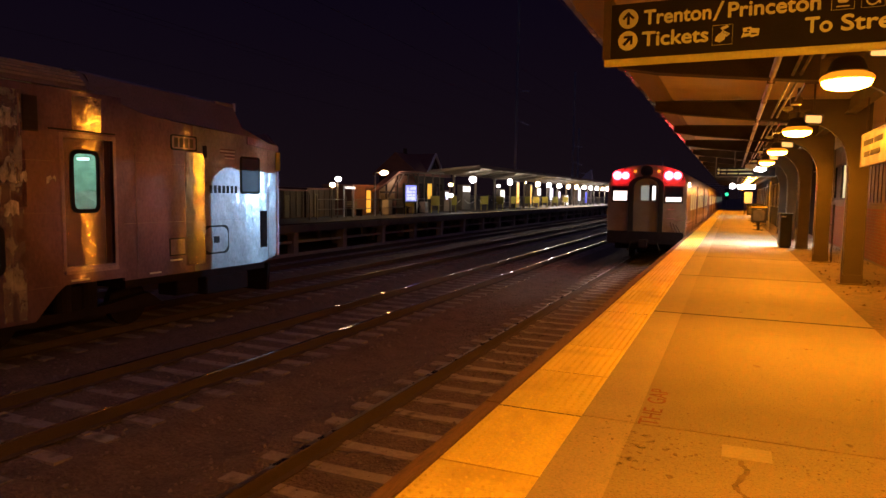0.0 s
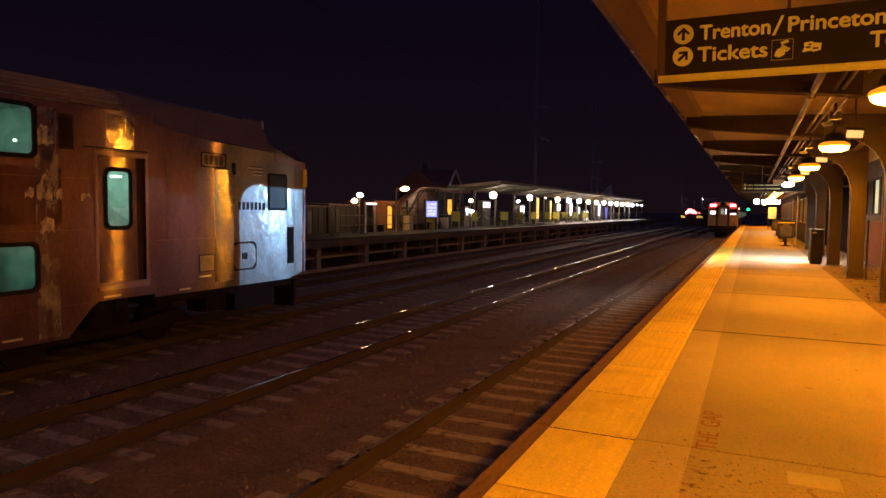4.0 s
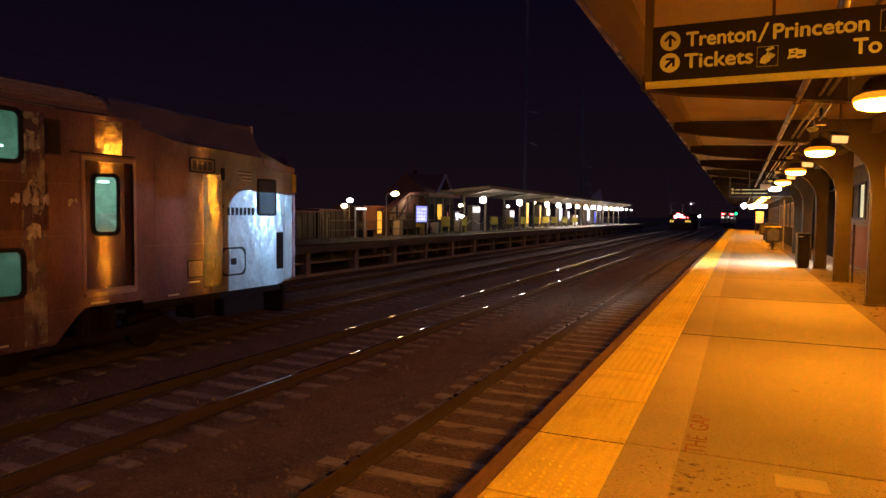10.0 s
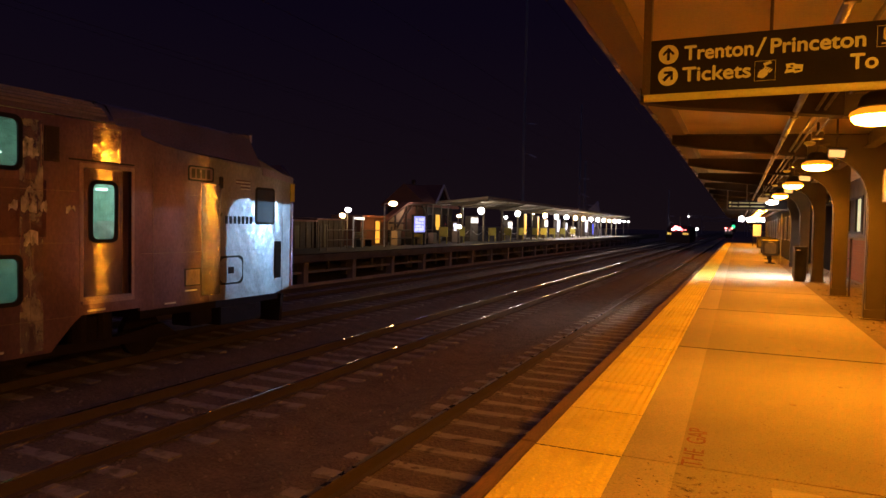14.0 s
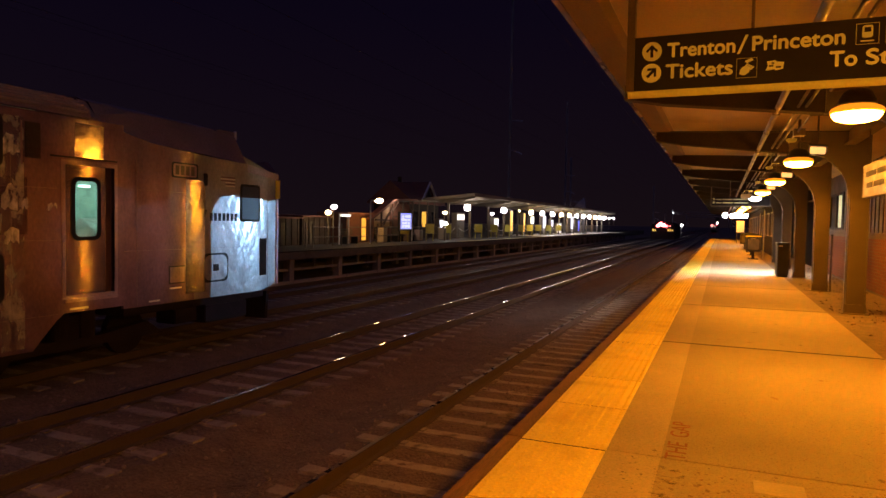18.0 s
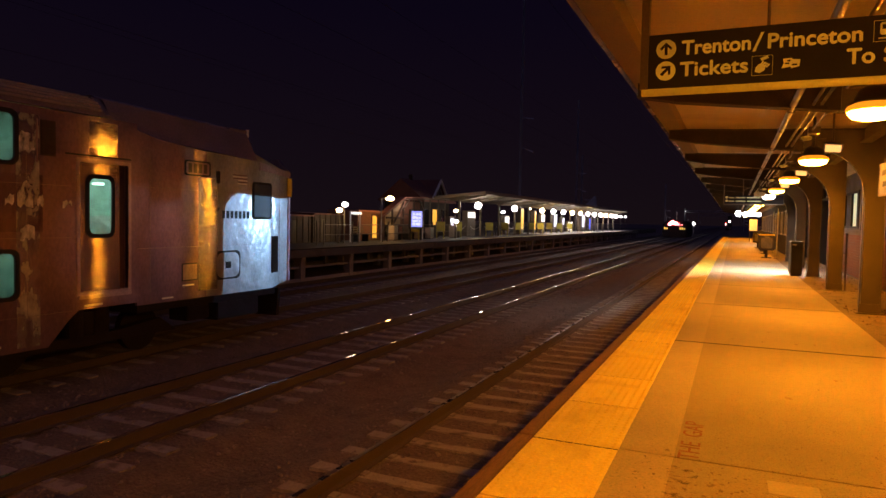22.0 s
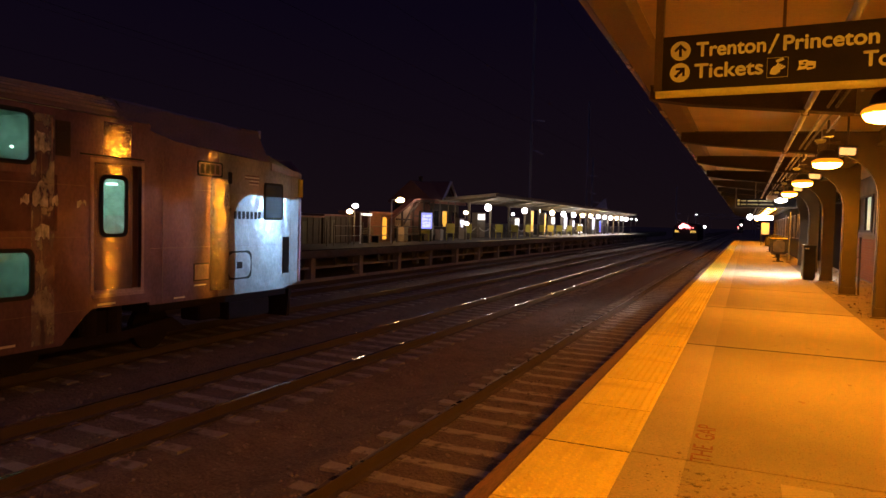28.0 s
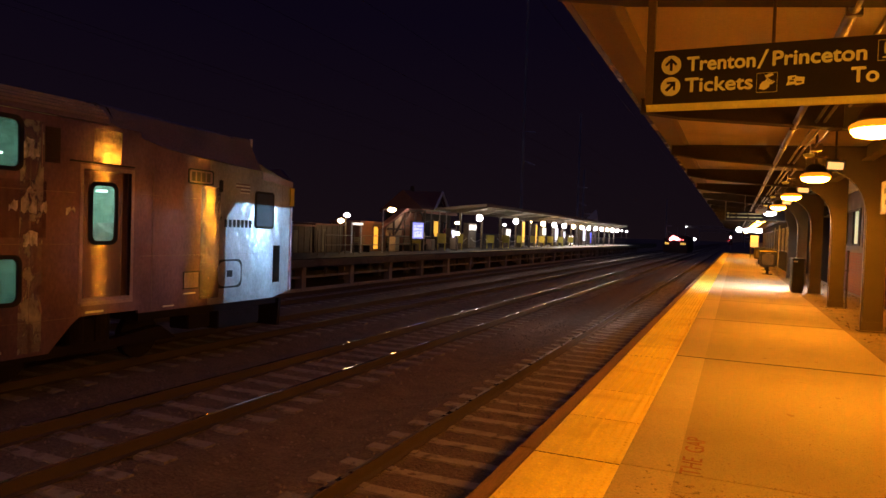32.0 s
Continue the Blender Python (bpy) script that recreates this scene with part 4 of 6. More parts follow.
for i in range(12):
    a = 28.0 + 2.8 * i
    w = part("window_frame", Shape().holed("x", a, 0.95, a + 2.3, 2.15, 0.02, 0.08, [(a + 0.05, 1.0, a + 1.12, 2.10), (a + 1.18, 1.0, a + 2.25, 2.10)]), shelter_trim, shelter, "pale window frame")
    part("pane", Shape().box(0.045, a + 0.05, 1.0, 0.052, a + 2.25, 2.10), dull_glass, w)
for x, y in ((2.87, 27.2), (3.05, 30.4), (3.05, 34.0)):
    o = thing("post", "yellow-lit slender steel post beside the shelter", "post", (x, y, 0), group="slender posts")
    part("shaft", Shape().tube((0, 0, 0), (0, 0, 2.12), 0.020, 10), M["mesh_grey"], o, smooth=True)
    part("base_plate", Shape().box(-0.1, -0.1, 0, 0.1, 0.1, 0.02), M["steel"], o)
o = thing("map_case", "white backlit map case on two legs on the platform", "map case", (2.74, 60.0, 0))
part("case", Shape().box(-0.36, -0.05, 0.90, 0.36, 0.05, 1.98), M["black"], o, bevel=0.01)
part("face", Shape().box(-0.31, -0.058, 0.95, 0.31, -0.0505, 1.93), glow("map_case_face", (1.0, 0.92, 0.78), 0.14), o, "white lit face")
for x in (-0.32, 0.26):
    part("leg", Shape().box(x, -0.03, 0, x + 0.06, 0.03, 0.90), M["black"], o)
o = thing("camera_box", "pale metal equipment box hung beneath the canopy", "equipment box", (1.92, 20.0, 2.40))
part("case", Shape().box(-0.16, -0.14, -0.07, 0.16, 0.14, 0.07), M["decal"], o, bevel=0.012)
part("hanger", Shape().tube((0, 0, 0.06), (0, 0, 0.62), 0.014, 8), M["conduit"], o)
loop = Shape()
for (a_, b_), (c_, d_) in zip(arc(-0.30, 0.02, 0.20, 20, 200, 8)[:-1], arc(-0.30, 0.02, 0.20, 20, 200, 8)[1:]):
    loop.tube((a_, 0.0, b_), (c_, 0.0, d_), 0.012, 6)
part("cable", loop.tube((-0.488, 0, -0.048), (-0.488, 0, 0.60), 0.012, 6), M["conduit"], o, "looped feed cable", smooth=True)
o = thing("lit_sign_box", "white lit sign box hung across the platform", "sign", (2.3, 48.5, 2.2))
part("face", Shape().box(-0.55, -0.05, -0.14, 0.62, 0.05, 0.14), M["led"], o, bevel=0.01)
part("hanger", Shape().tube((-0.4, 0, 0.14), (-0.4, 0, 0.80), 0.012).tube((0.4, 0, 0.14), (0.4, 0, 0.78), 0.012), M["steel"], o)
o = thing("globe_lamp", "round white globe lamp hung beneath the canopy end", "lamp", (1.42, 47.6, 2.22))
part("globe", Shape().lathe([(0.01, 0.2), (0.14, 0.15), (0.2, 0.0), (0.14, -0.15), (0.01, -0.2)], n=18), M["led"], o, smooth=True)
part("stem", Shape().tube((0, 0, 0.19), (0, 0, 0.82), 0.012), M["steel"], o)
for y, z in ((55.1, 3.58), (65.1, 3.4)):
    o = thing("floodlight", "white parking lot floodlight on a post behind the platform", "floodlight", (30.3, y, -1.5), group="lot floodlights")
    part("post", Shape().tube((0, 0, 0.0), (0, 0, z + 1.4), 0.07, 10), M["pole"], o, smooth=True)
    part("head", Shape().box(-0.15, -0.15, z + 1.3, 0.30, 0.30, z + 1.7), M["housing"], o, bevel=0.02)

# ---- the standing double-deck cab car ----
TX, TY = -10.0, 8.80
cab = thing("double_deck_rail_car", "stainless double-deck rail cab car standing with lit windows", "train", (TX, TY, RAIL_TOP))
S = 1.52
LOW = [(-7.98 - 1.75 * i, 1.32, -6.46 - 1.75 * i, 2.00) for i in range(9)]
UP = [(-7.98 - 1.75 * i, 3.32, -6.46 - 1.75 * i, 4.05) for i in range(9)]
DOOR = (-5.42, 1.30, -4.50, 3.42)
for s in (1, -1):
    a, b = s * S, s * (S - 0.05)
    side = Shape().holed("x", -25.5, 1.02, -4.30, 4.18, b, a, LOW + UP + [DOOR])
    side.prism([(-25.5, 0.50), (-5.98, 0.50), (-5.60, 0.90), (-5.45, 1.02), (-25.5, 1.02)], "x", b, a)
    panel = Shape().prism([(-4.30, 0.96), (-2.62, 0.96), (-2.62, 3.874), (-3.7, 3.95), (-4.30, 4.08)], "x", b, a)
    part("side_panel", bowed(panel, -2.62, 0.006) if s > 0 else panel, M["stainless"], cab, "brushed stainless panel between door and cab")
    part("nose_sheet", Shape().prism([(-2.62, 0.96), (-0.55, 0.96), (-0.02, 1.09), (0, 3.64), (-1.06, 3.80), (-2.62, 3.874)], "x", b, a), M["stainless_nose"], cab, "dented stainless sheet behind the cab")
    part("side_shell", side, M["stainless"], cab, "brushed stainless side, grimy and streaked")
shell_front = Shape().prism([(-1.52, 1.09), (1.52, 1.09), (1.52, 3.64), (1.2, 3.95), (-1.2, 3.95), (-1.52, 3.64)], "y", 0.0, 0.10)
part("front_end", shell_front, M["stainless"], cab)
part("corner_post", Shape().tube((1.47, 0.04, 1.09), (1.47, 0.04, 3.66), 0.065, 12), M["stainless_door"], cab, smooth=True)
part("marker", Shape().box(1.50, -0.02, 3.08, 1.546, 0.12, 3.50), M["yellow_marker"], cab, "yellow end marker")
rp = [(1.52, 4.20)] + [(1.52 * math.cos(a) ** 0.8, 4.20 + 0.45 * math.sin(a) ** 0.8) for a in [math.pi / 2 * k / 8 for k in range(1, 8)]] + [(0, 4.65)]
full = rp + [(-x, z) for x, z in rp[-2::-1]]
part("roof", Shape().prism(full, "y", -25.5, -4.95), M["car_roof"], cab, "dark ribbed roof", smooth=True)
# ribs are set paler than the roof they run along
rib_paint = material("pale_roof_rib", (0.45, 0.36, 0.37), 0.45, metal=0.4, var=0.4, scale=3, fine=30, bump=0.1)
for a_ in (9, 17, 25, 34, 44, 55, 68):
    x, z = 1.52 * math.cos(radians(a_)) ** 0.8, 4.20 + 0.45 * math.sin(radians(a_)) ** 0.8
    part("roof_rib", Shape().box(x - 0.02, -25.5, z - 0.02, x + 0.014, -5.0, z + 0.014), rib_paint, cab)
part("roof_step", Shape().prism([(1.51, 4.16), (1.49, 4.24), (1.2, 4.55), (0, 4.64), (-1.2, 4.55), (-1.49, 4.24), (-1.51, 4.16)], "y", -4.97, -4.80), M["car_roof"], cab)
hood = Shape()
RIBS = [(-4.82, 4.18, 4.62, 1.30), (-3.7, 3.95, 4.60, 1.28), (-2.2, 3.87, 4.57, 1.22), (-1.06, 3.80, 4.52, 1.18)]
for (y0, s0, c0, w0), (y1, s1_, c1, w1) in zip(RIBS[:-1], RIBS[1:]):
    def rib(y, sh, cr, w):
        return [(1.515, y, sh), (1.45, y, sh + 0.12), (w, y, cr - 0.10), (w - 0.3, y, cr), (-w + 0.3, y, cr), (-w, y, cr - 0.10), (-1.45, y, sh + 0.12), (-1.515, y, sh)]
    hood.add(rib(y0, s0, c0, w0) + rib(y1, s1_, c1, w1), [(i, i + 1, 9 + i, 8 + i) for i in range(7)])
hood.add(rib(*RIBS[-1]), [tuple(range(8))])
part("roof_hood", hood, M["car_roof"], cab, "dark sloping equipment hood")
part("hood_lip", Shape().box(-1.19, -1.62, 4.41, 1.19, -1.02, 4.50), M["car_roof"], cab, bevel=0.015)
# white on the lip stands in for light caught by its edge
part("lip_edge", Shape().box(1.16, -1.06, 4.34, 1.20, -1.00, 4.52), M["decal"], cab)
part("nose_cap", Shape().prism([(-1.06, 3.80), (0.08, 3.66), (0.08, 3.62), (-1.06, 3.72)], "x", -1.5, 1.5).prism([(-1.06, 3.80), (-0.98, 4.02), (0.02, 3.72), (0.02, 3.66)], "x", -1.3, 1.3), M["car_roof"], cab)
part("nose_trim", Shape().prism([(-1.02, 3.62), (0.05, 3.52), (0.05, 3.64), (-1.02, 3.80)], "x", 1.521, 1.535), M["stainless_door"], cab, "riveted bright trim panel")
for i in range(7):
    part("rivet", Shape().tube((1.535, -0.9 + 0.14 * i, 3.67 - 0.014 * i), (1.541, -0.9 + 0.14 * i, 3.67 - 0.014 * i), 0.014, 8), M["stainless_door"], cab)
# doorway
door_steel = stainless_material("door_leaf_steel", (0.50, 0.45, 0.46), 0.105, 0.0018, 0.22)
dy0, dz0, dy1, dz1 = DOOR
part("door_frame", Shape().holed("x", dy0 - 0.07, dz0 - 0.07, dy1 + 0.07, dz1 + 0.07, S - 0.12, S + 0.012, [(dy0, dz0, dy1, dz1)]), M["stainless_door"], cab, bevel=0.008)
leaf = part("door", bowed(Shape().holed("x", dy0, dz0, dy1 - 0.12, dz1, S - 0.105, S - 0.068, [(-5.22, 2.23, -4.76, 3.19)]), -5.02), door_steel, cab, "sliding stainless door leaf")
gasket = Shape()
outer, inner = round_rect(-5.265, 2.185, -4.715, 3.235, 0.13, 6), round_rect(-5.20, 2.25, -4.78, 3.17, 0.10, 6)
n_ = len(outer)
gasket.add([(S - 0.055, *p) for p in outer] + [(S - 0.055, *p) for p in inner] + [(S - 0.066, *p) for p in outer] + [(S - 0.066, *p) for p in inner],
           [(i, (i + 1) % n_, n_ + (i + 1) % n_, n_ + i) for i in range(n_)] + [(i, 2 * n_ + i, 2 * n_ + (i + 1) % n_, (i + 1) % n_) for i in range(n_)])
part("window_gasket", gasket, M["rubber"], leaf)
part("window_pane", bowed(Shape().box(S - 0.092, -5.24, 2.21, S - 0.084, -4.74, 3.21), -4.99, 0.0, 0.034, 2.95), M["glass"], leaf)
# shade of the door recess is put into this strip's dark colour
part("pocket", Shape().box(S - 0.10, dy1 - 0.12, dz0, S - 0.08, dy1, dz1), material("pocket_shade", (0.10, 0.045, 0.04), 0.5, var=0.3, scale=4, fine=40, bump=0.1), cab, "door pocket with the recess shade in its red-brown colour")
part("door_sill", Shape().box(S - 0.11, dy0 - 0.05, dz0 - 0.11, S + 0.05, dy1 + 0.05, dz0 - 0.05), M["stainless_door"], cab, bevel=0.008)
part("drip_rail", Shape().box(S + 0.001, dy0 - 0.25, dz1 + 0.10, S + 0.022, dy1 + 0.05, dz1 + 0.125), M["rubber"], cab)


def rounded_window(y0, z0, y1, z1, name="window"):
    g = Shape()
    o_, i_ = round_rect(y0 - 0.045, z0 - 0.045, y1 + 0.045, z1 + 0.045, 0.13, 5), round_rect(y0 + 0.02, z0 + 0.02, y1 - 0.02, z1 - 0.02, 0.09, 5)
    n = len(o_)
    g.add([(S + 0.010, *p) for p in o_] + [(S + 0.010, *p) for p in i_] + [(S - 0.004, *p) for p in o_] + [(S - 0.03, *p) for p in i_],
          [(i, (i + 1) % n, n + (i + 1) % n, n + i) for i in range(n)] + [(i, 2 * n + i, 2 * n + (i + 1) % n, (i + 1) % n) for i in range(n)] + [(n + i, n + (i + 1) % n, 3 * n + (i + 1) % n, 3 * n + i) for i in range(n)])
    w = part(name, g, M["rubber"], cab, "black rubber-framed window")
    part("pane", Shape().box(S - 0.028, y0 - 0.03, z0 - 0.03, S - 0.020, y1 + 0.03, z1 + 0.03), M["glass"], w)


for h in LOW + UP:
    rounded_window(*h)
# interior seen through the panes
part("inner_wall", Shape().box(-0.35, -25.4, 0.6, -0.30, -5.9, 4.3), M["interior"], cab)
part("inner_wall", Shape().box(-0.95, -5.7, 1.25, -0.90, -4.1, 3.9), M["interior"], cab)
part("partition", Shape().box(-1.0, -5.92, 0.6, 1.45, -5.86, 4.25).box(-1.0, -4.16, 1.2, 1.45, -4.10, 3.9), M["interior"], cab)
part("floor", Shape().box(-1.0, -25.4, 0.62, 1.46, -5.9, 0.68).box(-1.0, -25.4, 2.72, 1.46, -5.9, 2.80).box(-1.0, -5.9, 1.24, 1.41, -4.1, 1.29), M["seat"], cab)
part("ceiling_lining", Shape().box(-1.0, -25.4, 4.16, 1.46, -5.9, 4.20).box(-1.0, -5.9, 3.55, 1.41, -4.1, 3.60).box(-1.0, -25.4, 2.66, 1.46, -5.9, 2.70), M["interior"], cab)
for i in range(5):
    for z in (4.13, 2.63):
        part("strip_light", Shape().box(0.25, -8.3 - 2.2 * i, z, 0.37, -6.7 - 2.2 * i, z + 0.02), M["strip"], cab)
part("inner_pillar", Shape().box(-0.29, -7.1, 0.7, -0.16, -6.85, 2.6).box(-0.29, -8.6, 2.82, -0.16, -8.2, 4.12).box(-0.29, -7.05, 2.82, -0.20, -6.95, 4.12), M["decal"], cab)
part("luggage_rack", Shape().box(-0.29, -24.0, 3.62, 0.10, -6.4, 3.66).box(-0.29, -24.0, 1.86, 0.05, -6.4, 1.89), M["mesh_grey"], cab)
part("vestibule_light", Shape().box(0.1, -5.2, 3.52, 0.5, -4.7, 3.545), M["strip"], cab)
for i in range(7):
    for z in (0.68, 2.80):
        y = -6.9 - 0.92 * i
        part("seat", Shape().box(0.45, y - 0.42, z + 0.36, 1.40, y, z + 0.46).prism([(y - 0.46, z + 0.40), (y - 0.36, z + 0.40), (y - 0.46, z + 1.12), (y - 0.54, z + 1.12)], "x", 0.45, 1.40), M["seat"], cab, bevel=0.02)
part("console", Shape().prism([(0.35, 1.30), (1.10, 1.30), (1.10, 2.34), (0.92, 2.40), (0.70, 2.56), (0.55, 2.50), (0.35, 2.36)], "y", -4.50, -4.18), M["decal"], cab, "pale fold-down panel inside the door", bevel=0.02)
# fittings of the side
win = part("cab_window", Shape().prism(round_rect(-1.25, 2.53, -0.60, 3.35, 0.07), "x", S - 0.01, S + 0.012), M["rubber"], cab)
part("pane", Shape().prism(round_rect(-1.20, 2.58, -0.65, 3.30, 0.05), "x", S + 0.0125, S + 0.0165), M["cab_glass"], win)
plate_ = part("number_plate", Shape().prism(round_rect(-3.20, 3.36, -2.52, 3.66, 0.05), "x", S, S + 0.008), M["rubber"], cab)
number_grey = material("number_grey", (0.07, 0.05, 0.04), 0.6, var=0.3, scale=20, fine=60)
part("plate_face", Shape().prism(round_rect(-3.165, 3.39, -2.555, 3.63, 0.04), "x", S + 0.008, S + 0.0083), M["stainless_door"], plate_)
for k in range(4):
    part("number_bar", Shape().box(S + 0.0085, -3.11 + 0.133 * k, 3.42, S + 0.011, -3.02 + 0.133 * k, 3.60), number_grey, plate_, "plain dark number bar")
part("grille", Shape().box(S, -6.08, 3.46, S + 0.014, -5.84, 4.00), M["timber_dark"], cab, "dark louvre panel")
for i in range(9):
    part("louvre", Shape().box(S + 0.0145, -6.07, 3.48 + 0.057 * i, S + 0.024, -5.85, 3.50 + 0.057 * i), M["timber_dark"], cab)
part("grab_rail", Shape().tube((S + 0.04, -6.16, 3.35), (S + 0.04, -6.16, 4.00), 0.013, 8), M["stainless_door"], cab, smooth=True)
part("side_light", Shape().prism(round_rect(-2.36, 3.25, -2.26, 3.50, 0.03), "x", S, S + 0.02), M["rubber"], cab)
part("vent", Shape().box(S, -0.58, 1.31, S + 0.014, -0.36, 2.15), M["rubber"], cab, "tall dark vent")
h_ = part("hatch", Shape().prism(round_rect(-2.38, 1.27, -1.63, 1.87, 0.12), "x", S, S + 0.007), M["rubber"], cab)
part("hatch_lid", Shape().prism(round_rect(-2.34, 1.31, -1.67, 1.83, 0.16), "x", S + 0.0072, S + 0.013), M["stainless_nose"], h_)
part("hatch_latch", Shape().box(S + 0.0132, -2.09, 1.50, S + 0.02, -1.93, 1.64), M["rubber"], h_)
h_ = part("access_panel", Shape().box(S, -3.27, 1.32, S + 0.007, -2.86, 1.66), M["rubber"], cab)
part("panel_face", Shape().box(S + 0.0072, -3.25, 1.34, S + 0.011, -2.88, 1.64), M["stainless_door"], h_)
part("decal", Shape().box(S, -3.25, 1.22, S + 0.002, -2.95, 1.25), M["decal"], cab)
part("decal", Shape().box(S, -3.75, 1.02, S + 0.002, -3.48, 1.05), M["decal"], cab)
for y, z, w in ((-5.35, 1.06, 0.34), (-7.0, 0.60, 0.30)):
    part("step_decal", Shape().box(S, y, z, S + 0.003, y + w, z + 0.035), M["decal"], cab, "worn pale stripe")
mk = M["rubber"]
part("emblem", Shape().prism([(-2.52, 2.47), (-2.40, 2.47), (-2.26, 2.76), (-2.38, 2.76)], "x", S, S + 0.003), mk, cab, "dark slanted operator emblem")
for k in range(7):
    part("name_bar", Shape().box(S, -2.18 + 0.125 * k, 2.54, S + 0.003, -2.10 + 0.125 * k, 2.70), mk, cab, "dark plain bar of the operator name")
for i in range(6):
    part("flag_stripe", Shape().box(S, -1.86 if i > 2 else -1.72, 3.27 + 0.036 * i, S + 0.002, -1.42, 3.29 + 0.036 * i), M["red_paint"] if i % 2 else M["decal"], cab)
part("red_stripe", Shape().box(S, -25.4, 2.30, S + 0.002, -6.05, 3.16), worn_material("worn_red_band", (0.34, 0.06, 0.055), 0.30, 1.4, 0.50), cab, "faded red band between the decks")
for z in (1.02, 2.20, 3.02):
    part("seam", Shape().box(S, -25.4, z - 0.003, S + 0.003, (-5.56 if z < 3.3 else -4.8), z + 0.003), M["car_roof"], cab)
for z in (1.98, 3.08):
    part("seam", Shape().box(S, -4.30, z - 0.003, S + 0.003, -0.02, z + 0.003), M["car_roof"], cab)
for y in (-6.30, -4.02, -2.62, -0.30):
    part("seam", Shape().box(S, y - 0.003, 1.0, S + 0.003, y + 0.003, 3.62), M["car_roof"], cab)
scuff = worn_material("worn_pale_paint", (0.92, 0.90, 1.0), 0.40, 4.0, 0.6, 0.42, 0.5)
drips = worn_material("pale_drip_paint", (0.95, 0.92, 1.0), 0.30, 9.0, 0.9, 0.42, 0.42)
r4 = random.Random(21)
for y, w, z0, z1 in ((-6.62, 0.13, 2.72, 2.90), (-6.44, 0.24, 2.70, 3.08), (-6.14, 0.11, 2.71, 2.88), (-6.40, 0.22, 2.20, 2.42), (-6.42, 0.26, 3.50, 3.84), (-5.72, 0.16, 2.71, 2.82)):
    low = [(y + w * i / 5, z0 + r4.uniform(-0.05, 0.03)) for i in range(6)]
    top = [(y + w * (1 - i / 5), z1 + r4.uniform(-0.09, 0.03) - 0.10 * abs(i - 2.5) / 2.5 * (z1 - z0) / 0.3) for i in range(6)]
    part("pale_patch", Shape().prism(low + top, "x", S, S + 0.003), drips, cab, "scuffed pale patch of paint")
part("scuffed_strip", Shape().box(S, -6.46, 0.56, S + 0.0025, -6.10, 4.06), scuff, cab, "pale patches of worn paint")
part("reading_lamp", Shape().lathe([(0.006, 0.03), (0.026, 0.016), (0.03, 0.0), (0.006, -0.012)], (0.8, -6.29, 3.58), 14), M["strip"], cab, "small lit reading lamp", smooth=True)
part("vestibule_lamp", Shape().box(0.70, -4.55, 3.10, 0.82, -4.40, 3.14), M["strip"], cab, "small lit lamp")
buckled = stainless_material("buckled_stainless", (0.88, 0.80, 0.76), 0.055, 0.0030, 0.16, 0.95, 6.5)
# strip in a paler tone, laid where a canopy lamp's streak falls
part("bright_strip", bowed(Shape().box(S - 0.01, -2.84, 1.10, S + 0.006, -2.32, 3.34), -2.58, 0.019), stainless_material("streak_strip_steel", (0.82, 0.76, 0.74), 0.09, 0.0026, 0.06, 0.42, 6.0), cab, "paler glossier strip laid where a lamp streak falls")
# pale dented panel, added to carry the lamp glints over the door
part("equipment_cover", bowed(Shape().box(S - 0.01, -5.26, 3.54, S + 0.008, -4.72, 4.10), -4.99, 0.0115, 0.040, 3.54), buckled, cab, "added pale buckled panel for the lamp glints above the door")
# running gear
for yc in (-4.95, -21.0):
    t_ = part("truck_frame", Shape().prism([(yc - 1.9, 0.34), (yc + 1.9, 0.34), (yc + 1.5, 0.62), (yc + 0.5, 0.50), (yc - 0.5, 0.50), (yc - 1.5, 0.62)], "x", 0.95, 1.15).box(-1.1, yc - 0.3, 0.45, 1.1, yc + 0.3, 0.9), M["truck"], cab)
    for dy in (-1.3, 1.3):
        for s in (-1, 1):
            part("wheel", Shape().tube((s * 0.68, yc + dy, 0.43), (s * 0.82, yc + dy, 0.43), 0.43, 24), M["truck"], t_)
    part("spring", Shape().tube((1.05, yc - 0.25, 0.5), (1.05, yc - 0.25, 1.0), 0.16, 14).tube((1.05, yc + 0.25, 0.5), (1.05, yc + 0.25, 1.0), 0.16, 14), M["truck"], t_)
part("underframe", Shape().box(-1.4, -4.2, 0.80, 1.4, -0.3, 1.00).box(-1.3, -25, 0.45, 1.3, -7.2, 0.62), M["truck"], cab)
part("equipment_box", Shape().box(0.9, -2.2, 0.42, 1.42, -0.9, 0.80).box(0.9, -3.0, 0.50, 1.4, -2.4, 0.8), M["truck"], cab, bevel=0.02)
part("coupler", Shape().box(-0.12, -0.3, 0.72, 0.12, 0.75, 0.96).box(-0.25, 0.55, 0.66, 0.25, 0.85, 1.02), M["truck"], cab, bevel=0.02)
part("pilot", Shape().prism([(-1.3, 0.25), (1.3, 0.25), (1.35, 0.9), (-1.35, 0.9)], "y", -0.12, -0.02), M["truck"], cab)

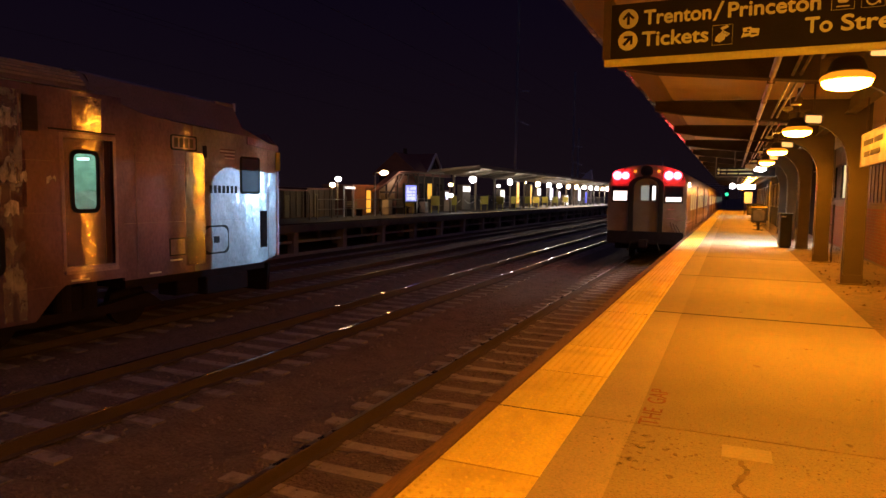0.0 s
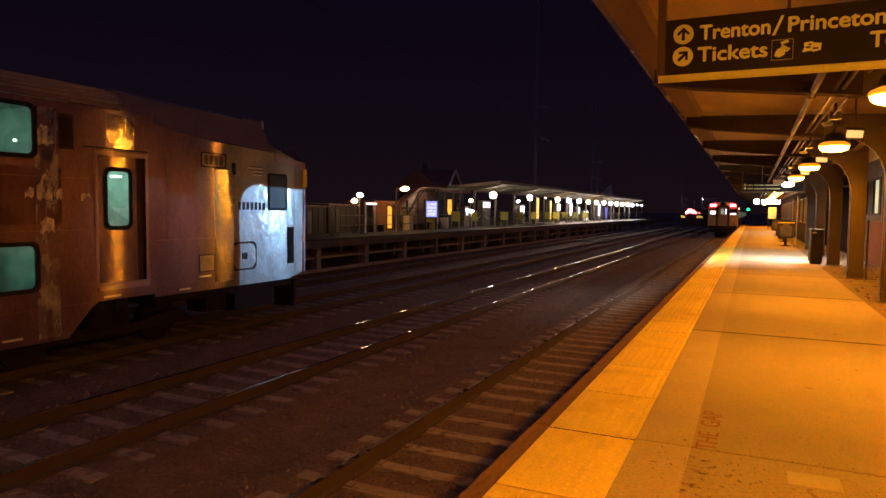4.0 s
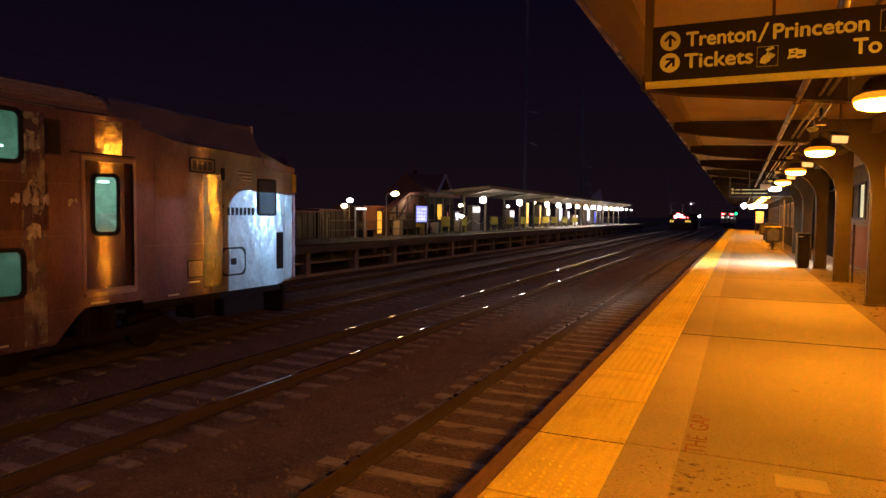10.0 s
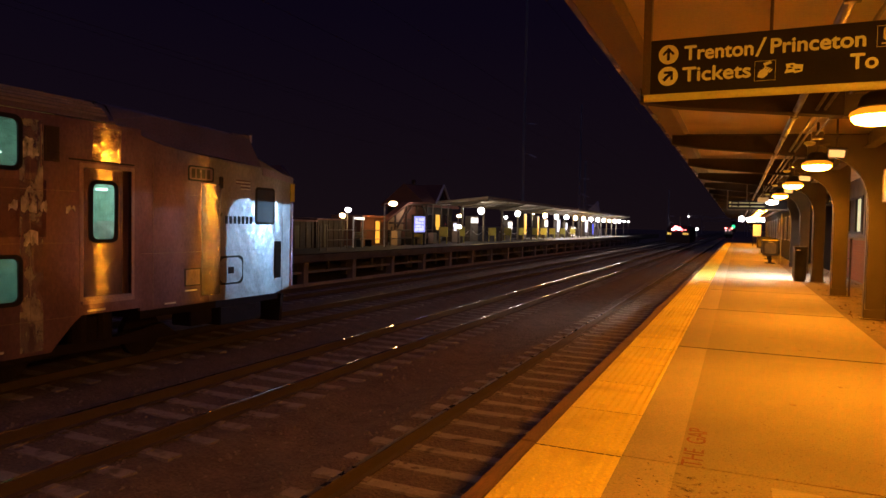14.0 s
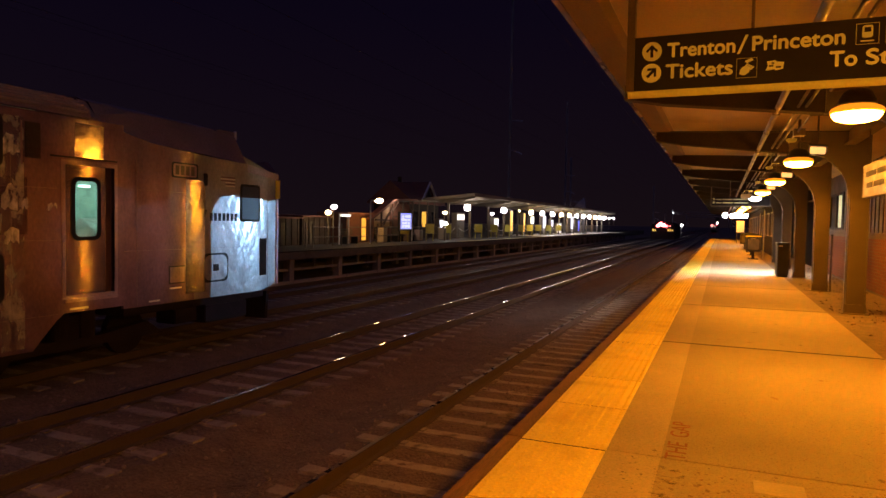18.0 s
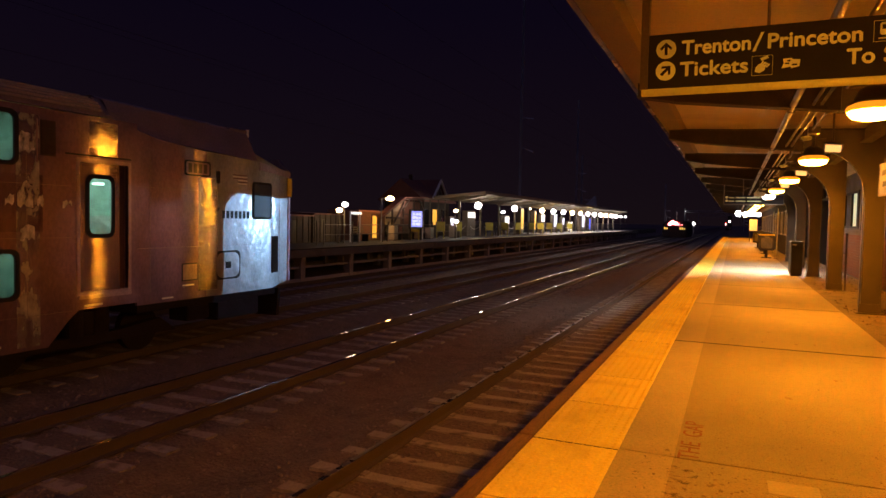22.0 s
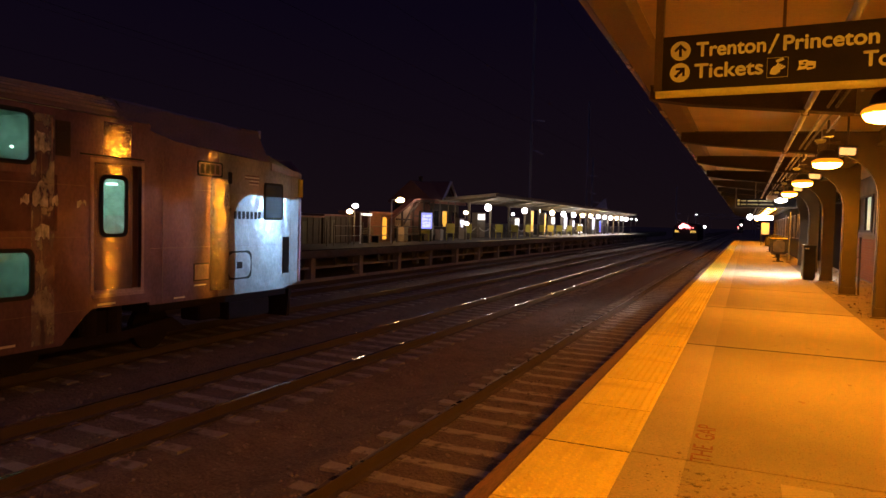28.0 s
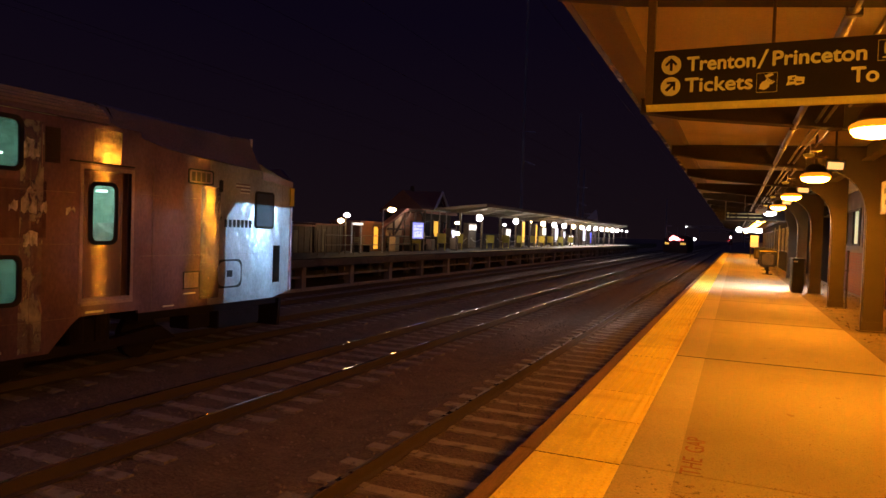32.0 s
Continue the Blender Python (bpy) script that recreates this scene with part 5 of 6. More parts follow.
# ---- the departing train ----
departing = thing("departing_train", "single-deck stainless electric train leaving with red tail lamps lit", "train", (TRACKS[0], 23.5, RAIL_TOP))
CAR = [(-1.50, 1.0), (1.50, 1.0), (1.53, 1.8), (1.50, 3.05), (1.40, 3.42), (1.15, 3.66), (0.6, 3.82), (0, 3.86), (-0.6, 3.82), (-1.15, 3.66), (-1.40, 3.42), (-1.50, 3.05), (-1.53, 1.8)]
for k in range(4):
    y0 = 26.2 * k
    body = part("car_body", Shape().prism(CAR, "y", y0 + 0.05, y0 + 25.6), M["stainless_door"], departing, "fluted stainless car body", smooth=True)
    part("underframe", Shape().box(-1.3, y0 + 0.8, 0.45, 1.3, y0 + 25, 1.0), M["truck"], body)
    for yc in (y0 + 3.2, y0 + 22.4):
        for dy in (-1.25, 1.25):
            part("axle", Shape().tube((-0.82, yc + dy, 0.42), (-0.66, yc + dy, 0.42), 0.42, 18).tube((0.66, yc + dy, 0.42), (0.82, yc + dy, 0.42), 0.42, 18).tube((-0.7, yc + dy, 0.42), (0.7, yc + dy, 0.42), 0.08, 8), M["truck"], body)
    for s in (-1, 1):
        for i in range(12):
            y = y0 + 2.4 + 1.75 * i
            if i in (3, 8):
                part("side_door", Shape().box(s * 1.525, y, 1.25, s * 1.545, y + 1.1, 3.15), M["stainless"], body)
            else:
                part("side_window", Shape().box(s * 1.525, y, 2.05, s * 1.54, y + 1.2, 2.75), M["dim_window"], body)
    for z in (1.25, 1.40, 1.55, 1.70):
        part("flute", Shape().box(-1.545, y0 + 0.2, z, 1.545, y0 + 25.4, z + 0.035), M["stainless_door"], body)
E_ = [(x * 0.985, z) for x, z in CAR]
end_paint = material("brushed_end_sheet", (0.26, 0.235, 0.22), 0.42, metal=0.35, var=0.25, scale=2.5, fine=30, bump=0.2, dirt=(0.2, 0.16, 0.14), dirt_amount=0.6)
rear = part("rear_end", Shape().prism(E_, "y", -0.12, 0.06), end_paint, departing, "stainless rear end with a centre door")
arch_out = [(-0.66, 0.95), (-0.66, 3.05)] + [(0.66 * math.cos(radians(a_)), 3.05 + 0.36 * math.sin(radians(a_))) for a_ in range(165, 0, -15)] + [(0.66, 3.05), (0.66, 0.95)]
arch_in = [(x * 0.73, 1.15 if z < 1 else z - 0.09) for x, z in arch_out]
n_, frame_ = len(arch_out), Shape()
frame_.add([(x, y, z) for y in (-0.34, -0.12) for pts in (arch_out, arch_in) for x, z in pts],
           [(k + i, k + i + 1, k + n_ + i + 1, k + n_ + i) for k in (0, 2 * n_) for i in range(n_ - 1)]
           + [(k + i, k + i + 1, k + 2 * n_ + i + 1, k + 2 * n_ + i) for k in (0, n_) for i in range(n_ - 1)])
part("diaphragm", frame_, M["rubber"], departing, "black rubber diaphragm frame with an arched top")
door = part("end_door", Shape().holed("y", -0.47, 1.15, 0.47, 3.20, -0.17, -0.13, [(-0.20, 2.45, 0.37, 3.04)]), end_paint, departing)
part("door_window", Shape().box(-0.20, -0.155, 2.45, 0.37, -0.145, 3.04), glow("dim_door_pane", (0.62, 0.70, 0.66), 0.32), door, "dimly lit pane")
part("mullion", Shape().box(0.11, -0.166, 2.45, 0.22, -0.156, 3.04), M["rubber"], door)
part("blind", Shape().box(0.23, -0.164, 2.47, 0.35, -0.156, 3.02), M["lit_window"], door, "brightly lit strip of the pane")
for x0, x1, zb in ((-1.28, -0.74, 2.44), (0.74, 1.32, 2.42)):
    w = part("end_window", Shape().holed("y", x0 - 0.06, zb - 0.06, x1 + 0.06, 3.02, -0.15, -0.121, [(x0, zb, x1, 2.96)]), M["rubber"], departing)
    part("lit_pane", Shape().box(x0, -0.135, zb, x1, -0.125, zb + (0.38 if x0 < 0 else 0.17)), M["lit_window"], w, "brightly lit lower pane")
    part("shade", Shape().box(x0, -0.135, zb + (0.38 if x0 < 0 else 0.17), x1, -0.125, 2.96), M["dark_glass"], w)
for x in (-0.985, 0.985):
    lp_ = part("tail_lamp_housing", Shape().box(x - 0.34, -0.20, 3.30, x + 0.34, -0.10, 3.56), M["rubber"], departing, bevel=0.02)
    for dx, r in ((-0.15, 0.185), (0.17, 0.16)):
        part("tail_lamp", Shape().tube((x + dx, -0.26, 3.43), (x + dx, -0.20, 3.43), r, 20), M["tail"], lp_, "red tail lamp")
        part("lamp_core", Shape().lathe([(0.01, 0.02), (r * 0.72, 0.0), (r * 0.72, -0.005)], (0, 0, 0), 18), M["tail_core"], lp_, "white-hot lamp core", at=(x + dx, -0.262, 3.43)).rotation_euler = (radians(90), 0, 0)
part("headlight", Shape().tube((0, -0.30, 3.60), (0, 0.10, 3.60), 0.23, 20), M["rubber"], departing, "unlit round headlight housing")
part("headlight_lens", Shape().tube((0, -0.315, 3.60), (0, -0.301, 3.60), 0.17, 18), M["dark_glass"], departing)
for x in (-0.45, 0.45):
    part("roof_lamp", Shape().tube((x, -0.17, 3.60), (x, -0.12, 3.60), 0.06, 10), M["warm_panel"], departing)
part("side_marker", Shape().box(1.54, 0.25, 3.02, 1.60, 0.38, 3.18), glow("pale_side_marker", (1.0, 0.92, 0.55), 8.0), departing, "pale side marker lamp")
part("buffer_beam", Shape().box(-1.45, -0.35, 0.72, 1.45, -0.05, 1.22), M["truck"], departing, bevel=0.02)
part("coupler", Shape().box(-0.16, -0.85, 0.62, 0.16, -0.3, 0.92), M["truck"], departing, bevel=0.02)
for s in (-1, 1):
    part("hose", Shape().tube((s * 0.5, -0.36, 0.8), (s * 0.62, -0.42, 0.45), 0.03, 8), M["rubber"], departing)
for k in range(3):
    part("jumper_cable", Shape().tube((0.95 + 0.10 * k, -0.16, 1.62 - 0.05 * k), (1.05 + 0.12 * k, -0.24, 1.30), 0.026, 8).tube((1.05 + 0.12 * k, -0.24, 1.30), (1.20 + 0.07 * k, -0.17, 1.12), 0.026, 8), M["conduit"], departing, "pale jumper cable")
for x, z in ((0.85, 2.1), (0.85, 1.5), (1.15, 1.7), (0.8, 1.75)):
    part("grab_iron", Shape().tube((x, -0.16, z), (x + 0.3, -0.16, z), 0.015, 6), M["stainless_door"], departing)
# the train leaves at 11 m/s, gathers speed evenly, then slows far down the line
DEPARTURE = [(t, 23.5 + 11.0 * t + 0.40 * t * t) for t in (0, 1, 2, 3, 4.5, 7, 9, 11, 13)] + [(15, 272.0), (17, 300.0), (19, 324.0), (22, 358.0), (25, 392.0), (28.5, 438.0), (32, 490.0)]

# ---- the train standing far down the line ----
o = thing("standing_train", "distant standing rail car with red lamp and lit yellow windows", "train", (TRACKS[1], 89.0, RAIL_TOP))
part("car_body", Shape().prism([(x, z * 0.82) for x, z in CAR], "y", 0, 12), M["truck"], o)
for x0, x1, z1 in ((-1.32, -1.12, 2.22), (-1.04, -0.86, 2.16), (0.62, 0.80, 2.20), (0.88, 1.06, 2.20), (1.14, 1.30, 2.14)):
    part("end_window", Shape().box(x0, -0.03, 1.92, x1, 0.0, z1), M["lit_yellow"], o)
far_red = glow("far_red_lamp", (1.0, 0.10, 0.11), 9.0)
for x, z, r in ((-0.62, 2.62, 0.22), (-0.28, 2.84, 0.30), (0.12, 2.72, 0.26), (0.48, 2.58, 0.17), (0.92, 2.56, 0.08)):
    lp_ = part("red_lamp", Shape().tube((x, -0.12, z), (x, 0.0, z), r, 16), far_red, o, "glowing red lamp")
    if r > 0.2:
        part("lamp_core", Shape().tube((x, -0.14, z), (x, -0.121, z), r * 0.55, 12), glow("far_lamp_core", (1.0, 0.75, 0.72), 40.0), lp_, "white-hot lamp core")
part("antenna", Shape().tube((-1.1, 0.3, 3.1), (-1.35, 0.3, 4.6), 0.03, 6), M["decal"], o)
part("antenna", Shape().tube((0.2, 0.3, 3.1), (0.2, 0.3, 4.3), 0.025, 6), M["decal"], o)
signal = thing("railway_signal", "distant railway signal whose lens changes from green to white", "signal", (-0.20, 246.0, -1.4))
part("mast", Shape().tube((0, 0.2, 0), (0, 0.2, 6.0), 0.09, 10), M["pole"], signal)
part("head", Shape().holed("y", -0.66, 2.25, 0.66, 6.05, -0.20, -0.14, [(-0.60, 3.50, 0.60, 4.74)]), M["rubber"], signal, "black backboard with an aperture")
spectacle = part("spectacle", Shape().box(-0.05, -0.05, -1.5, 0.05, -0.03, 0.6), M["rubber"], signal, "sliding spectacle frame", at=(0, 0, 4.12))
part("green_lens", Shape().tube((0, -0.10, 0), (0, -0.05, 0), 0.57, 20), M["green"], spectacle, "glowing green lens")
part("white_lens", Shape().tube((0, -0.10, -1.25), (0, -0.05, -1.25), 0.30, 16), glow("pale_signal_lens", (1.0, 0.72, 0.74), 12.0), spectacle, "glowing pale lens")
o = thing("yard_lamp", "small white lamp on a post beside the distant tracks", "lamp", (-9.5, 200.0, -1.45))
part("post", Shape().tube((0, 0.2, 0), (0, 0.2, 3.1), 0.06, 8), M["pole"], o)
part("head", Shape().lathe([(0.05, 0.34), (0.34, 0.22), (0.36, -0.1), (0.05, -0.34)], (0, 0, 3.1), 14), M["globe"], o, "glowing white lamp head", smooth=True)
o = thing("portal_lamp", "small white lamp at the end of the line portal", "lamp", (-18.3, 299.6, 7.1))
part("head", Shape().lathe([(0.03, 0.16), (0.16, 0.1), (0.16, -0.1), (0.03, -0.16)], (0, 0, 0), 12), M["globe"], o, smooth=True)
part("bracket", Shape().tube((0, 0.05, 0.0), (-0.2, 0.4, 0.0), 0.05, 6), M["pole"], o)

# ---- overhead line ----
def line_mast(x, y, h, group):
    o = thing("catenary_mast", "tall grey steel overhead line mast", "mast", (x, y, -1.5), group=group)
    part("shaft", Shape().box(-0.12, -0.015, 0, 0.12, 0.015, h).box(-0.12, -0.11, 0, -0.10, 0.11, h).box(0.10, -0.11, 0, 0.12, 0.11, h), M["pole"], o)
    part("footing", Shape().box(-0.4, -0.4, 0, 0.4, 0.4, 0.35), M["old_concrete"], o, bevel=0.03)
    for z, drop in ((h * 0.48, 0.15), (h * 0.37, 0.55)):
        part("crossarm", Shape().tube((0.1, 0, z), (0.6, 0, z - drop * 0.3), 0.04, 6), M["pole"], o)
        part("insulator", Shape().tube((0.6, 0, z - drop * 0.3), (1.5, 0, z - drop), 0.06, 8), M["decal"], o)


for x, y, h in ((-21.9, 70.5, 31.0), (-22.2, 102.0, 22.5), (-22.2, 106.0, 14.0), (-16.6, 190.0, 14.0), (4.9, 300.0, 10.0), (-18.5, 300.0, 10.0), (-18.5, 420.0, 10.0), (4.9, 420.0, 10.0)):
    line_mast(x, y, h, "overhead line masts")
for y in (300.0, 420.0):
    o = thing("line_portal", "steel portal beam carrying the overhead line across the tracks", "gantry", (0, y, 6.6), group="line portals")
    part("chord", Shape().box(-18.5, -0.08, 0, 4.9, 0.08, 0.12), M["pole"], o)
    part("chord", Shape().box(-18.5, -0.08, 0.8, 4.9, 0.08, 0.92), M["pole"], o)
    for i in range(16):
        part("lattice", Shape().tube((-18.5 + 1.46 * i, 0, 0.1 + 0.72 * (i % 2)), (-17.04 + 1.46 * i, 0, 0.82 - 0.72 * (i % 2)), 0.04, 6), M["pole"], o)
for cx in TRACKS:
    o = thing("overhead_wire", "thin dark overhead contact and messenger wires", "wire", (cx, 0, 0), group="overhead wires")
    part("contact_wire", Shape().tube((0, -20, 5.0), (0, 600, 5.0), 0.003, 5), M["truck"], o)
    for y in (300.0, 420.0):
        part("dropper", Shape().tube((0, y, 5.0), (0, y, 6.64), 0.02, 5), M["truck"], o)
    part("messenger_wire", Shape().tube((0, -20, 6.1), (0, 600, 6.1), 0.003, 5), M["truck"], o)

# ---- the far station ----
fc = thing("far_canopy", "long pale platform canopy on posts across the tracks", "canopy", kind="structure")
part("roof", Shape().prism([(-16.3, 3.42), (-20.6, 3.05), (-20.6, 3.25), (-16.3, 3.62)], "y", 43.5, 116), M["plaster"], fc, "pale sloping roof")
part("fascia", Shape().box(-16.3, 43.4, 3.40, -16.22, 116.1, 3.64), M["plaster"], fc)
for i in range(16):
    y = 44.0 + 4.8 * i
    part("post", Shape().box(-18.68, y - 0.08, 0.02, -18.52, y + 0.08, 3.2), M["steel"], fc)
    part("rafter", Shape().prism([(-16.4, 3.40), (-20.5, 3.04), (-20.5, 2.92), (-18.6, 2.90), (-16.4, 3.30)], "y", y - 0.06, y + 0.06), M["steel"], fc)
globe = Shape().lathe([(0.02, 0.27), (0.13, 0.24), (0.22, 0.16), (0.27, 0.0), (0.22, -0.16), (0.13, -0.24), (0.02, -0.27)], n=16).mesh("globe", M["globe"], smooth=True)
warm_globe = globe.copy()
warm_globe.materials[0] = M["globe_warm"]
stem = Shape().tube((0, 0, 0.22), (0, 0, 0.75), 0.03, 8).mesh("stem", M["steel"])
for i in range(15):
    if i in (1, 3):
        continue
    o = thing("globe_lamp", "white globe lamp hanging under the far canopy", "lamp", (-18.0, 46.6 + 4.92 * i, 2.60), group="globe lamps")
    part("globe", warm_globe if i in (4, 7, 8, 12) else globe, None, o)
    part("stem", stem, None, o)
for x, y, h, warm, arm in ((-18.0, 25.8, 1.72, True, 0.0), (-18.0, 26.35, 2.04, False, 0.0), (-18.0, 30.45, 2.55, True, 0.95), (-18.0, 41.8, 2.02, True, 0.0), (-17.2, 40.0, 1.22, False, 0.0), (-20.2, 59.4, 2.22, False, 0.0), (-20.2, 68.7, 2.78, True, 0.0), (-18.0, 120.6, 2.6, False, 0.0), (-18.0, 126.4, 2.6, False, 0.0)):
    o = thing("street_lamp", "lit lamp on a slim post at the far station", "street lamp", (x, y, 0.02), group="station lamp posts")
    part("post", Shape().tube((0, 0, 0), (0, 0, h), 0.045, 10, 0.035), M["pole"] if arm else M["steel"], o, smooth=True)
    part("globe", Shape().lathe([(r_ * (1.15 if arm else 0.74), z_ * (0.95 if arm else 0.8)) for r_, z_ in ((0.02, 0.15), (0.12, 0.13), (0.20, 0.075), (0.235, 0.0), (0.20, -0.075), (0.12, -0.13), (0.02, -0.15))], (0.05, arm, h + 0.04), 16), M["globe_warm"] if warm else M["globe"], o, smooth=True)
    if arm:
        part("arm", Shape().tube((0, 0, h), (0, arm, h + 0.12), 0.035, 8), M["pole"], o)

station = thing("station_house", "half-timbered station house with a steep gabled roof", "house", (0, 0, 0))
part("wall", Shape().box(-25.6, 44.6, -0.12, -22.3, 50.6, 3.0), M["far_wood"], station)
part("roof", Shape().prism([(-21.8, 3.0), (-23.9, 4.72), (-26.0, 3.0), (-26.0, 2.85), (-21.8, 2.85)], "y", 44.2, 51.0), M["shingle"], station, "steep reddish shingle roof")
part("gable_wall", Shape().prism([(46.8, 3.0), (49.4, 3.0), (48.1, 4.35)], "x", -22.5, -22.2), M["plaster"], station)
for a, b in (((46.4, 2.9), (48.1, 4.65)), ((49.8, 2.9), (48.1, 4.65))):
    part("bargeboard", Shape().prism([a, (a[0], a[1] + 0.2), (b[0], b[1] + 0.2), b], "x", -22.10, -21.95), M["decal"], station, "pale gable trim")
    part("gable_roof", Shape().prism([a, (a[0], a[1] + 0.18), (b[0], b[1] + 0.18), b], "x", -24.6, -22.105), M["shingle"], station)
for a, b in (((46.9, 3.05), (49.3, 3.05)), ((47.4, 3.6), (48.8, 3.6)), ((48.1, 3.0), (48.1, 4.3)), ((47.2, 3.05), (48.1, 3.9)), ((49.0, 3.05), (48.1, 3.9))):
    part("timber", Shape().tube((-22.15, *a), (-22.15, *b), 0.06, 4), M["timber_dark"], station)
part("chimney", Shape().box(-24.1, 46.0, 4.4, -23.85, 46.25, 5.15), M["timber_dark"], station)
for i, (y, lit) in enumerate(((45.2, 0), (46.9, 1), (48.9, 0))):
    w = part("window", Shape().holed("x", y - 0.06, 0.9, y + 1.06, 2.3, -22.3, -22.22, [(y, 0.96, y + 1.0, 2.24)]), M["timber_dark"], station)
    part("pane", Shape().box(-22.28, y, 0.96, -22.27, y + 1.0, 2.24), M["warm_panel"] if lit else M["dark_glass"], w)
# sloping half-timbered stair cover beside it
stair = thing("stair_cover", "half-timbered sloping stair cover with exposed dark braces", "stair cover", (-19.3, 0, 0))
part("panel", Shape().prism([(33.2, 0.98), (36.0, 0.98), (36.0, 2.55), (33.2, 1.4)], "x", -0.40, -0.32), material("lit_cream_panel", (0.38, 0.28, 0.18), 0.8, var=0.2, scale=2, fine=20, bump=0.1), stair)
part("back_wall", Shape().box(-0.50, 36.0, 0.0, -0.42, 39.3, 2.62), M["brick"], stair, "dark brick wall behind the braces")
for a, b in (((33.11, 1.45), (36.19, 2.72)), ((36.19, 2.72), (39.35, 2.84)), ((33.11, 0.95), (39.35, 0.95)), ((36.1, 0.1), (36.1, 2.74)), ((37.68, 0.1), (37.68, 2.78)), ((39.27, 0.1), (39.27, 2.84)), ((34.52, 0.95), (36.1, 2.3)), ((34.52, 0.1), (34.52, 2.0)), ((33.73, 1.45), (36.1, 1.45)), ((36.1, 1.7), (39.27, 1.7)), ((36.1, 2.0), (37.0, 2.72)), ((39.27, 2.0), (38.5, 2.80))):
    part("timber", Shape().tube((-0.15, *a), (-0.15, *b), 0.07, 4), M["timber_dark"], stair)
part("roof", Shape().prism([(32.85, 1.45), (36.1, 2.80), (39.62, 2.92), (39.62, 3.00), (36.01, 2.88), (32.76, 1.55)], "x", -0.42, 0.05), M["shingle"], stair)
part("link_beam", Shape().tube((-0.15, 39.3, 2.86), (-0.15, 44.6, 3.02), 0.06, 4), M["steel"], stair, "steel beam joining the cover to the canopy")
for y in (40.4, 41.9, 43.2):
    part("link_post", Shape().tube((-0.15, y, 0.0), (-0.15, y, 2.92), 0.045, 8), M["steel"], stair)
o = thing("poster_case", "backlit poster case on the far platform", "poster case", (-18.0, 35.28, 0.02))
part("case", Shape().box(-0.15, -0.95, 0.75, -0.02, 0.95, 2.0), M["black"], o, bevel=0.01)
screen = part("poster", Shape().box(-0.02, -0.80, 0.86, -0.012, 0.80, 1.90), glow("backlit_blue_poster", (0.34, 0.36, 1.0), 1.1), o, "blue backlit poster")
r9 = random.Random(5)
for k in range(4):
    for j in range(3):
        y0 = -0.66 + 0.46 * j + r9.uniform(0, 0.08)
        part("poster_block", Shape().box(-0.011, y0, 0.98 + 0.22 * k, -0.009, y0 + r9.uniform(0.20, 0.36), 1.06 + 0.22 * k + r9.uniform(0, 0.07)), M["poster"], screen, "pale block of print")
for y in (-0.85, 0.77):
    part("leg", Shape().box(-0.12, y, 0, -0.04, y + 0.08, 0.75), M["black"], o)
o = thing("lit_kiosk", "small kiosk with an orange lit doorway", "kiosk", (-19.6, 32.6, 0.0))
part("wall", Shape().holed("x", -2.2, 0.0, 1.2, 1.75, -0.1, 0.0, [(-0.45, 0.15, 0.25, 1.55)]), M["brick"], o)
part("lit_door", Shape().box(-0.09, -0.45, 0.15, -0.07, 0.25, 1.55), M["warm_panel"], o, "orange lit door")
part("door_frame", Shape().holed("x", -0.53, 0.10, 0.33, 1.63, -0.02, 0.02, [(-0.45, 0.15, 0.25, 1.55)]), M["timber_dark"], o)
part("roof", Shape().box(-2.0, -2.4, 1.75, 0.2, 1.4, 1.88), M["shingle"], o)
part("side_wall", Shape().box(-2.0, -2.2, 0.0, -0.1, -2.1, 1.75), M["brick"], o)
o = thing("lit_sign", "long white lit sign over a kiosk", "sign", (-18.4, 28.3, 1.66))
part("face", Shape().box(-0.06, -0.46, -0.06, 0.06, 0.46, 0.06), M["lit_window"], o)
for y in (-0.5, 0.5):
    part("post", Shape().tube((-0.1, y, -1.64), (-0.1, y, 0.1), 0.05, 8), M["pole"], o)
hut_paint = material("weathered_hut_paint", (0.062, 0.040, 0.026), 0.85, var=0.5, scale=1.6, fine=14, bump=0.15)
for y0, y1, h in ((22.9, 25.3, 1.42), (25.5, 28.3, 1.52)):
    o = thing("equipment_hut", "low weathered olive utility hut beside the far platform", "hut", (-19.4, y0, 0), group="utility huts")
    part("wall", Shape().box(-2.5, 0, 0.0, 0, y1 - y0, h), hut_paint, o)
    part("roof", Shape().prism([(-2.7, h + 0.02), (0.15, h), (0.15, h + 0.08), (-2.7, h + 0.16)], "y", -0.12, y1 - y0 + 0.12), M["shingle"], o)
    for i in range(5):
        part("board", Shape().box(0.0, 0.10 + i * 0.52, 0.05, 0.03, 0.17 + i * 0.52, h - 0.03), hut_paint, o)
    part("door", Shape().box(0.0, 0.72, 0.05, 0.025, 1.10, h - 0.22), M["bench_wood"], o, "olive door")
for y, z1 in ((29.4, 0.75), (33.6, 0.85), (35.9, 0.7), (37.6, 0.9)):
    o = thing("platform_bench", "olive wooden bench with a slatted back on the far platform", "bench", (-18.8, y, 0.02), group="far benches")
    part("seat", Shape().box(-0.22, -0.7, 0.40, 0.22, 0.7, 0.46), M["bench_wood"], o, bevel=0.01)
    for k in range(3):
        part("back_slat", Shape().box(-0.26, -0.7, 0.52 + 0.13 * k, -0.22, 0.7, 0.61 + 0.13 * k), M["bench_wood"], o)
    for dy in (-0.6, 0.6):
        part("leg", Shape().box(-0.22, dy - 0.03, 0.0, 0.20, dy + 0.03, 0.40), M["black"], o)
